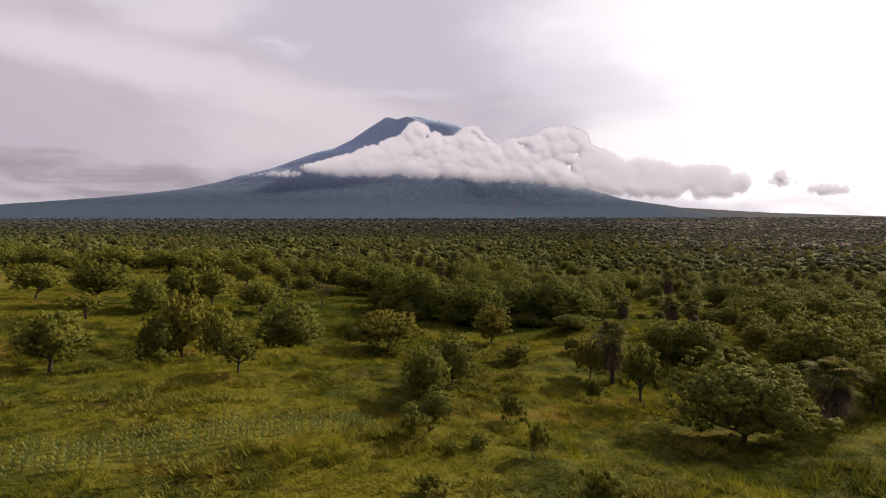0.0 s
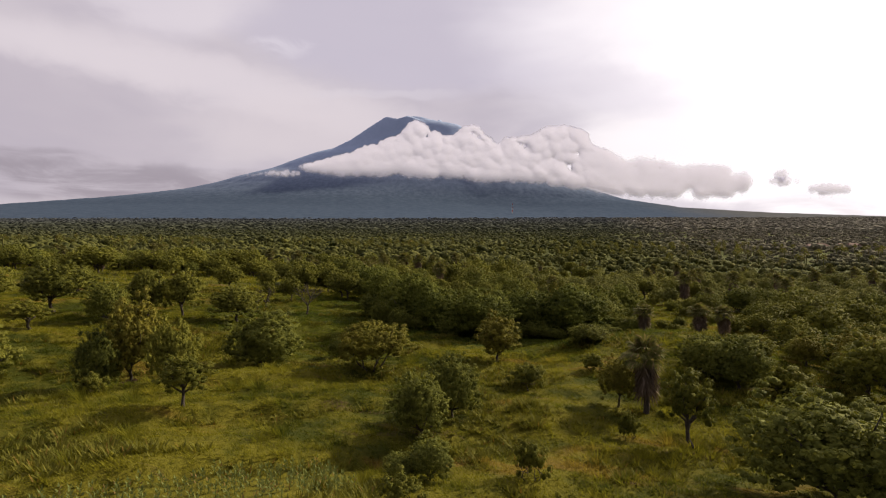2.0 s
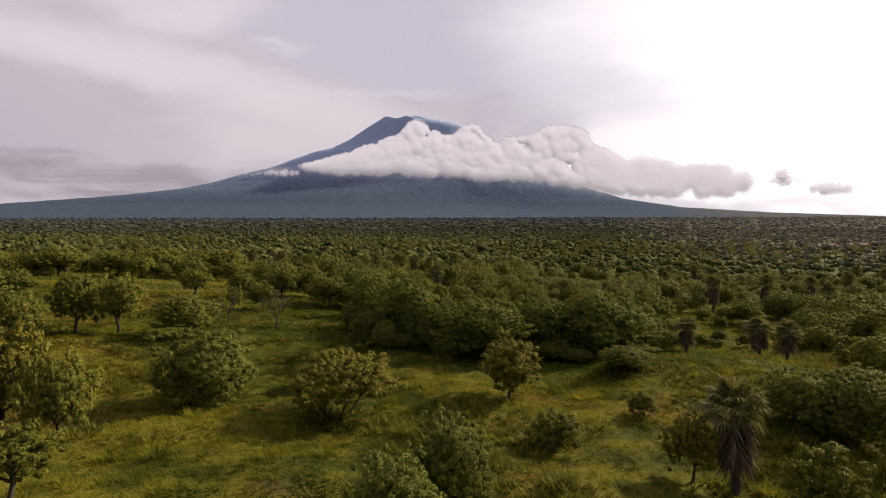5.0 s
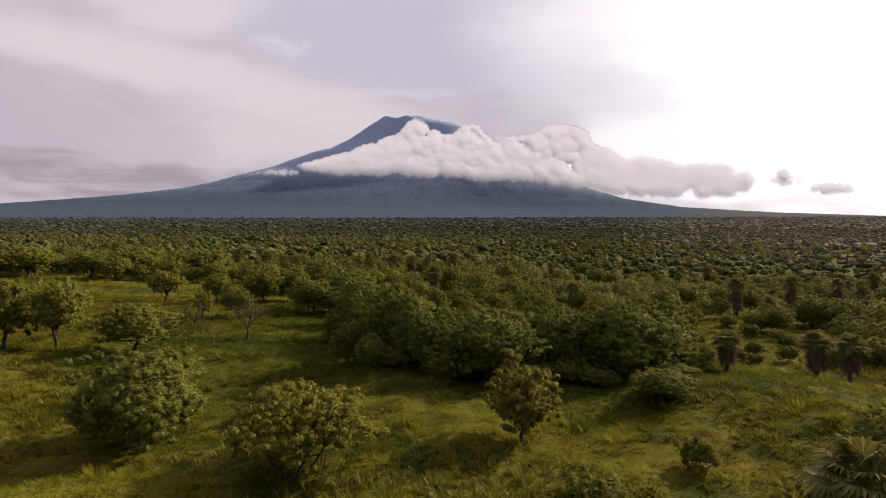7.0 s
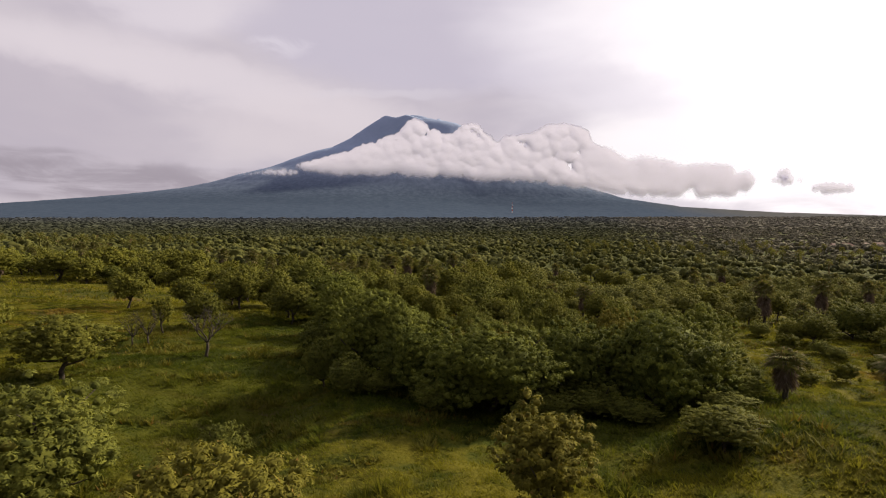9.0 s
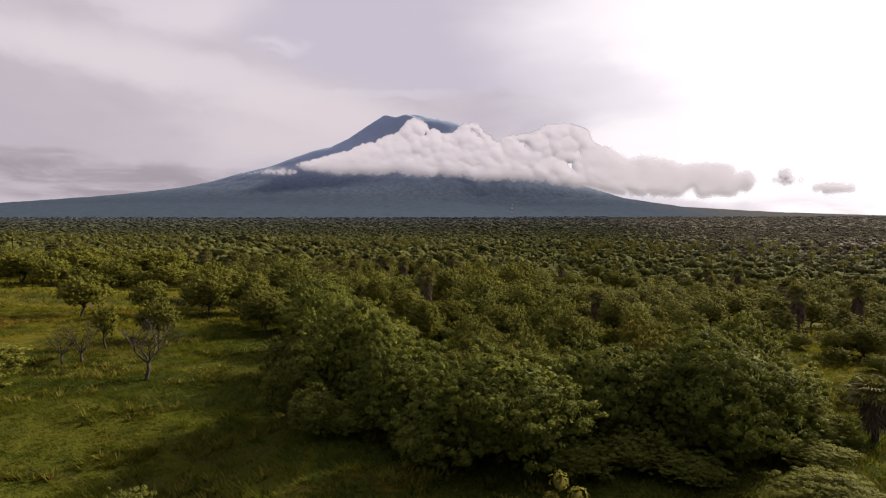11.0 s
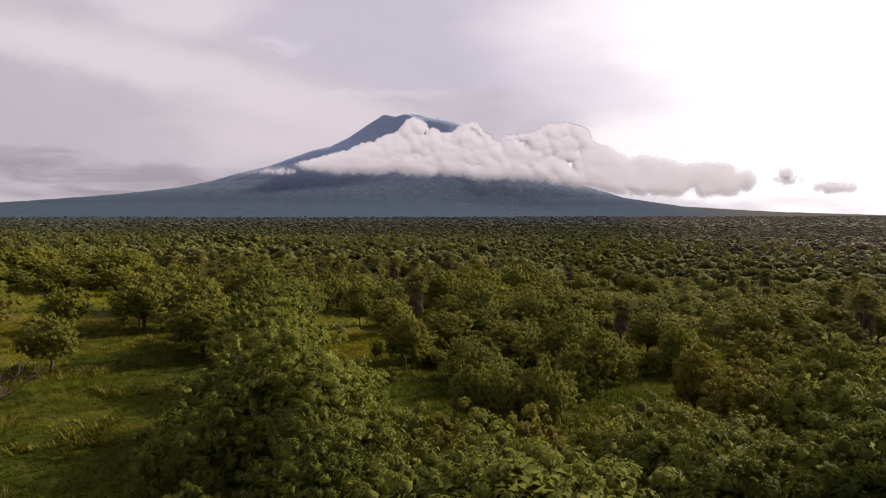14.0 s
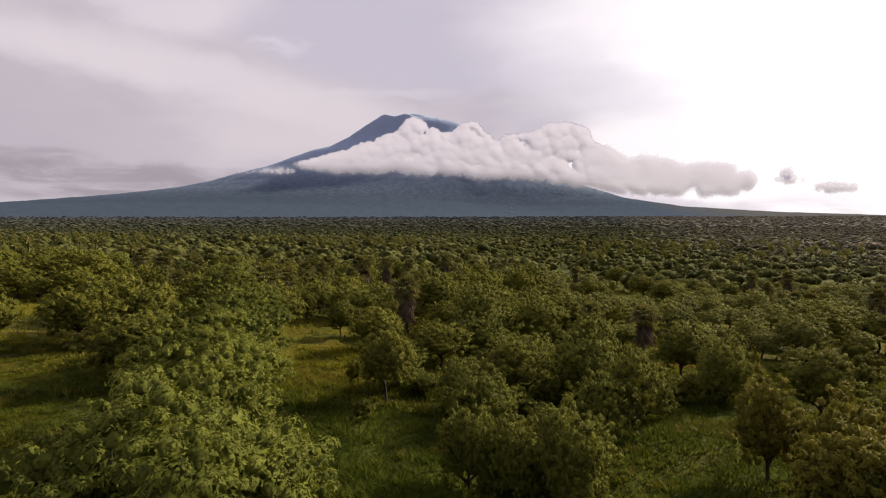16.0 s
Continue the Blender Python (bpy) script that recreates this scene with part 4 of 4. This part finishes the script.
# ---- open woodland round them ----
def meadow(x, y):
    """Open grass: the meadow on the left, the near fields, glades and terraces."""
    if y < 72 and -60 < x < 36:
        return True
    if x < -13 and y < 122 and x > -75:
        return True
    if 70 < y < 112 and x < -2.5 - 0.36 * (y - 78):
        return True
    if x < -34 and y < 146:
        return True
    if -14 < x < 33 and y < 128:
        return True
    if -14 < x < -4 and 118 < y < 138:
        return True
    if (x - 44) ** 2 / 11 ** 2 + (y - 110) ** 2 / 14 ** 2 < 1 or (x - 36) ** 2 / 9 ** 2 + (y - 168) ** 2 / 10 ** 2 < 1:
        return True
    if 30 < x < 42 and 66 < y < 100:
        return True
    return False


rng = random.Random(21)
tries = 0
while tries < 16000 and sum(copies[k] for k in ("light",)) < 300:
    tries += 1
    y = rng.uniform(35, 200)
    x = rng.uniform(-0.86, 0.86) * (y + 18)
    if meadow(x, y) or noise.noise(Vector((x * 0.03, y * 0.03, 4))) < -0.42:
        continue
    parkland = x > 14 + 0.05 * y and y > 112
    r = rng.uniform(1.3, 2.5) if parkland else rng.uniform(1.8, 3.6)
    if any((x - a) ** 2 + (y - b) ** 2 < ((0.85 if parkland else 0.66) * (r + c)) ** 2 for a, b, c in PLACED):
        continue
    pick = rng.random()
    if parkland and pick > 0.3 and copies["park"] < 270:
        plant("park", x, y, r * rng.uniform(1.5, 2.1), r)
        continue
    if pick < 0.21 and copies["palm"] < 82 and y > 105:
        h = rng.uniform(4.5, 7.5)
        plant("palm", x, y, h, h * 0.3)
    elif pick < 0.26:
        plant("shrub", x, y, r * 0.8, r * 0.7)
    elif pick < 0.29:
        plant("brown", x, y, r * 1.5, r * 0.9)
    elif pick < 0.37 and y < 130:
        plant("dense", x, y, r * 1.5, r)
    elif pick < 0.48 and y < 130 or y < 100 and abs(x) < 32:
        plant("broad", x, y, r * 1.6, r * 0.9)
    else:
        plant("light", x, y, r * rng.uniform(1.35, 1.9), r)


def glade(x, y):
    """Open grass within the grove."""
    along = (y - 96) / 38
    return abs(x - (0.5 - 9.5 * along)) < 3.4 and 94 < y < 136 or ((x - 16) / 6.5) ** 2 + ((y - 98) / 8.5) ** 2 < 1


# undergrowth between the trees of the grove
for i in range(90):
    x, y = rng.uniform(-6, 46), rng.uniform(88, 138)
    r = rng.uniform(0.9, 1.7)
    if glade(x, y) or x < -2.5 - 0.36 * (y - 78) or any((x - a) ** 2 + (y - b) ** 2 < (0.5 * (r + c)) ** 2 for a, b, c in PLACED):
        continue
    plant("dense" if i % 3 == 0 else "shrub", x, y, r * rng.uniform(1.0, 1.5), r)


# ---- the far woods: too many trees to count, one sheet of crowns ----
def far_woods():
    rng = np.random.default_rng(8)
    verts, faces, shading, count = [], [], [], 0

    def add(v, f, d):
        nonlocal count
        verts.append(v)
        faces.append(facing(v, f, d) + count)
        shading.append(d)
        count += len(v)

    tiers = ((188, 330, 5.9, 6, 18, 0.75), (330, 560, 7.2, 4, 8, 1.1), (560, 1000, 8.6, 2, 3, 1.7), (1000, 1900, 12.5, 1, 0, 4), (1900, 3800, 22, 1, 0, 8))
    for y0, y1, spacing, heaps, per, leaf in tiers:
        k = int(0.87 * (y1 ** 2 - y0 ** 2) / spacing ** 2 * 0.95)
        y = np.sqrt(rng.uniform(y0 ** 2, y1 ** 2, k))
        x = rng.uniform(-0.87, 0.87, k) * (y + 20)
        land = ground_shape(x, y)
        foot = np.where(y > 2310, np.maximum(volcano_shape(x, y) - land, 0.0), 0.0)
        z = land + foot
        thin = np.array([noise.noise(Vector((a * 0.011, b * 0.011, 9))) for a, b in zip(x, y)])
        keep = (foot < 6.0 * rng.uniform(0, 1, k)) | (y < 2310)
        keep &= thin > np.where(x > 40, -0.42, -0.5) + 0.2 * rng.uniform(-1, 1, k)
        parkland = (x > 14 + 0.05 * y) & (y < 420)
        keep &= ~parkland | (rng.uniform(0, 1, k) < 0.93)
        x, y, z, parkland = x[keep], y[keep], z[keep], parkland[keep]
        k = len(x)
        rad = rng.uniform(0.25, 0.62, k) * min(spacing, 15.0) * (1.25 if y0 >= 560 else 1.0) * np.where(parkland, 0.72, 1.0)
        tall = np.minimum(rad * rng.uniform(1.2, 2.0, k), rng.uniform(3.0, 7.5, k)) * (0.35 if y0 >= 1900 else 0.6 if y0 >= 560 else 1.0)
        d = rng.normal(0, 1, (k, heaps, 3))
        d /= np.linalg.norm(d, axis=2)[:, :, None]
        d[:, :, 2] = np.abs(d[:, :, 2]) - 0.3
        spread = 0.62 if heaps > 1 else 0.0
        heart = np.stack([x, y, z + tall * 0.55], 1)
        c = heart[:, None, :] + d * np.stack([rad, rad, tall * 0.5], 1)[:, None, :] * spread
        r = rad[:, None] * rng.uniform(0.36, 0.62, (k, heaps)) if heaps > 1 else rad[:, None]
        flat = float(np.clip(np.mean(tall) / np.mean(rad) * 0.55, 0.3, 0.95))
        v, f = lumps(rng, c.reshape(-1, 3), r.reshape(-1), flat, 0.28)
        d = round_normals(v, len(BALL1[0])) + rng.normal(0, 0.45, v.shape)
        add(v, f, d / np.linalg.norm(d, axis=1)[:, None])
        if per:
            e = rng.normal(0, 1, (k, heaps, per, 3))
            e /= np.linalg.norm(e, axis=3)[:, :, :, None]
            e[:, :, :, 2] = np.abs(e[:, :, :, 2]) - 0.25
            q = c[:, :, None, :] + e * r[:, :, None, None] * np.array([1.05, 1.05, flat])
            v, f = leaves(q.reshape(-1, 3), e.reshape(-1, 3), leaf, rng, 0.1, 0.8, 0.25)
            add(v, f, np.repeat(e.reshape(-1, 3), 3, 0))
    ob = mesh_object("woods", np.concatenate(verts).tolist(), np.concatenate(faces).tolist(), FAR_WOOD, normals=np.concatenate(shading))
    tagged(ob, "wide dry woodland of round green crowns reaching the mountain, painted hazier with distance", "woodland", kind="stuff")


far_woods()


def far_palms():
    """Fan palms that stand among the far crowns, stiff heads on short trunks."""
    rng, rnd = np.random.default_rng(17), random.Random(17)
    verts, faces = [], []
    for i in range(420):
        y = math.sqrt(rnd.uniform(180 ** 2, 460 ** 2))
        x = rnd.uniform(-0.86, 0.86) * y
        if noise.noise(Vector((x * 0.012, y * 0.012, 31))) < -0.05:
            continue
        z, tall = ground_z(x, y), rnd.uniform(4.8, 8.2)
        head = Vector((x, y, z + tall))
        v, f = tube([Vector((x, y, z - 0.3)), head], [0.25, 0.18], 4)
        faces.extend(tuple(k + len(verts) for k in face) for face in f)
        verts.extend(v)
        for k in range(30):
            a, el = k * 2.4, -0.9 + 2.2 * k / 29
            way = Vector((math.cos(a) * math.cos(el), math.sin(a) * math.cos(el), math.sin(el)))
            side = way.cross(Vector((0.1, 0.2, 1))).normalized() * 0.3
            reach = rnd.uniform(1.2, 2.0)
            b = len(verts)
            verts.extend([head + way * 0.3, head + way * reach * 0.8 + side, head + way * reach - Vector((0, 0, 0.25)), head + way * reach * 0.8 - side])
            faces.append((b, b + 1, b + 2, b + 3))
    ob = mesh_object("palms", verts, faces, LEAF_PALM)
    tagged(ob, "many grey-green fan palms standing among the far trees", "palm trees", kind="stuff")


far_palms()


# ---- grass: tufts of blades over the open ground ----
def tufts(name, label, category, count, mat, x0, x1, y0, y1, tall, wide, blades, seed, keep=None, slim=0.22, bow=(0, 0), spread=1.0):
    rng = np.random.default_rng(seed)
    x, y = rng.uniform(x0, x1, count), rng.uniform(y0, y1, count)
    ok = np.abs(x) < 0.86 * (y + 12)
    if keep is not None:
        ok &= keep(x, y)
    x, y = x[ok], y[ok]
    z = ground_shape(x, y) - 0.03
    k = len(x)
    patch = np.array([noise.noise(Vector((a * 0.12, b * 0.12, 2))) for a, b in zip(x, y)])
    clump = np.array([noise.noise(Vector((a * 0.55, b * 0.55, 7))) for a, b in zip(x, y)])
    h = tall * rng.uniform(0.6, 1.25, k) * np.clip(1 + 0.6 * patch + 0.9 * clump, 0.35, 2.2)
    a = rng.uniform(0, 6.28, (k, blades))
    lean = rng.uniform(0.3, 1.3, (k, blades)) * h[:, None] * spread
    foot = np.stack([x, y, z], 1)[:, None, :] + np.stack([np.cos(a), np.sin(a), np.zeros_like(a)], 2) * wide * rng.uniform(0, 1.0, (k, blades, 1))
    side = np.stack([-np.sin(a), np.cos(a), np.zeros_like(a)], 2) * wide * slim
    tip = foot + np.stack([np.cos(a) * lean + bow[0] * h[:, None], np.sin(a) * lean + bow[1] * h[:, None], h[:, None] * rng.uniform(0.7, 1.1, (k, blades))], 2)
    verts = np.stack([foot - side, foot + side, tip], 2).reshape(-1, 3)
    faces = np.arange(len(verts)).reshape(-1, 3)
    ob = mesh_object(name, verts.tolist(), faces.tolist(), mat)
    tagged(ob, label, category, kind="stuff")


def open_grass(x, y):
    """The open ground, without the grove and the woods."""
    s = -0.546 * x + 0.835 * y
    crop = (s > 30.5 + 0.06 * (x + 20)) & (s < 35.7) & (x < -4.5) & (x > -40)
    return ~crop & ((y < 76) | (x < -1 - 0.36 * (y - 78)) | ((x > 29) & (y < 118)))


tufts("grass", "long yellow-green grass waving over the terraces", "grass", 270000, BLADE, -75, 62, 21, 122, 0.19, 0.27, 5, 3, open_grass, 0.12, (-0.35, -0.2))


def lush(x, y):
    """Where the grass grows in tall tussocks."""
    patch = np.array([noise.noise(Vector((a * 0.16, b * 0.16, 21))) for a, b in zip(x, y)])
    return (patch > 0.12) & open_grass(x, y)


tufts("tussocks", "tall rounded tussocks of bright yellow-green grass", "grass", 2600, BLADE, -50, 40, 21, 110, 0.55, 0.5, 46, 13, lush, 0.06, (-0.2, -0.1))
def under_trees(x, y):
    """The grove's floor."""
    return ~open_grass(x, y)


tufts("grove_grass", "dark rank grass and weeds under the grove", "grass", 34000, BLADE, -10, 50, 74, 124, 0.4, 0.36, 5, 15, under_trees, 0.14)
tufts("far_grass", "coarse green grass between the woodland trees", "grass", 26000, BLADE, -170, 170, 120, 230, 0.6, 0.4, 4, 4)


def crop_rows():
    """Rows of small upright plants along the terrace, leaves in whorls up each stalk."""
    rnd = random.Random(6)
    verts, faces = [], []

    def leaf(a, b, c):
        faces.append((len(verts), len(verts) + 1, len(verts) + 2))
        verts.extend((a, b, c))

    for row in range(7):
        for i in range(96):
            if rnd.random() < 0.13:
                continue
            # s runs up the slope, e along the terrace
            s = 30.9 + 0.78 * row + rnd.uniform(-0.12, 0.12)
            e = -4.0 + i * 0.44 + rnd.uniform(-0.12, 0.12)
            x, y = -0.546 * s - 0.835 * (e - 12.0), 0.835 * s - 0.546 * (e - 12.0)
            if s < 30.6 + 0.06 * (x + 20) or x > -4 or y < 16:
                continue
            foot = Vector((x, y, ground_z(x, y) - 0.03))
            tall = rnd.uniform(0.45, 0.8)
            turn = rnd.uniform(0, 6.28)
            leaf(foot + Vector((-0.025, 0, 0)), foot + Vector((0.025, 0, 0)), foot + Vector((0, 0, tall)))
            for k in range(13):
                f = k / 12
                a = turn + k * 2.4
                out = Vector((math.cos(a), math.sin(a), 0))
                side = Vector((-math.sin(a), math.cos(a), 0)) * 0.055
                base = foot + Vector((0, 0, tall * (0.15 + 0.8 * f)))
                reach = 0.27 * (1 - 0.6 * f)
                leaf(base + out * reach * 0.4 + side, base + out * reach + Vector((0, 0, 0.10 + 0.08 * f)), base + out * reach * 0.4 - side)
    ob = mesh_object("crop_plants", verts, faces, LEAF_CROP)
    tagged(ob, "rows of knee-high leafy crop plants on a terrace", "crop", kind="stuff")


crop_rows()


def weedy(x, y):
    """Weeds in patches, and in lines along the terrace edges."""
    s = (-0.546 * x + 0.835 * y + 2.6 + 0.9 * np.sin(x * 0.09 + 1.0) + 0.7 * np.sin(y * 0.13 + x * 0.05)) / 8.0
    f = s - np.floor(s)
    patch = np.array([noise.noise(Vector((a * 0.13, b * 0.18, 12))) for a, b in zip(x, y)])
    return (patch > 0.2) | ((f > 0.66) & (f < 0.80) & (patch > -0.22))


tufts("weeds", "lines and patches of leafy weeds in the long grass", "weeds", 42000, LEAF_WEED, -60, 60, 18, 120, 0.42, 0.24, 9, 9, weedy, 0.26)


# ---- a lattice mast on the volcano's foot, and red-roofed houses in the woods ----
def make_mast(x, y, z, height):
    thing = tagged(new("radio_mast"), "tall red and white lattice mast above the woods", "mast")
    thing.location = (x, y, z)
    for k in range(6):
        pieces = []
        a, b = height * k / 6, height * (k + 1) / 6
        wa, wb = 3.4 * (1 - 0.75 * k / 6), 3.4 * (1 - 0.75 * (k + 1) / 6)
        for i in range(4):
            c, d = 1.5708 * i + 0.785, 1.5708 * (i + 1) + 0.785
            p, q = Vector((math.cos(c) * wa, math.sin(c) * wa, a)), Vector((math.cos(c) * wb, math.sin(c) * wb, b))
            r = Vector((math.cos(d) * wb, math.sin(d) * wb, b))
            s = Vector((math.cos(d) * wa, math.sin(d) * wa, a))
            pieces += [tube([p, q], [0.45, 0.45], 4), tube([p, r], [0.3, 0.3], 4), tube([s, q], [0.3, 0.3], 4), tube([q, r], [0.3, 0.3], 4)]
        mesh_object("mast_section", *joined(pieces), MAST_RED if k % 2 else MAST_WHITE, thing)


make_mast(443, 3500, float(volcano_shape(np.array([443.0]), np.array([3500.0]))[0]) - 1, 66)


def make_house(x, y, length, depth, turn):
    thing = tagged(new("house"), "low pale house with a red tiled hip roof among trees", "house", "houses in the woods")
    thing.matrix_basis = pose(x, y, ground_z(x, y), 0, 0, turn)
    a, b, h, e = length / 2, depth / 2, 3.2, 0.7
    wall_v = [(sx * a, sy * b, z) for z in (-0.6, h) for sx, sy in ((-1, -1), (1, -1), (1, 1), (-1, 1))]
    mesh_object("wall", wall_v, [(0, 1, 5, 4), (1, 2, 6, 5), (2, 3, 7, 6), (3, 0, 4, 7)], WALL_PALE, thing)
    roof_v = [(-a - e, -b - e, h - 0.2), (a + e, -b - e, h - 0.2), (a + e, b + e, h - 0.2), (-a - e, b + e, h - 0.2), (-a + b, 0, h + 2.4), (a - b, 0, h + 2.4)]
    mesh_object("roof", roof_v, [(0, 1, 5, 4), (1, 2, 5), (2, 3, 4, 5), (3, 0, 4), (3, 2, 1, 0)], ROOF_RED, thing)
    for i in range(3):
        cx = (i - 1) * length * 0.3
        mesh_object("window", [(cx - 0.6, -b - 0.03, 1.0), (cx + 0.6, -b - 0.03, 1.0), (cx + 0.6, -b - 0.03, 2.3), (cx - 0.6, -b - 0.03, 2.3)], [(0, 1, 2, 3)], BARK, thing)


for hx, hy, hl, ht in ((312, 474, 11, 12), (328, 486, 14, -6), (349, 490, 10, 20), (366, 498, 12, 4)):
    make_house(hx, hy, hl, 6, ht)
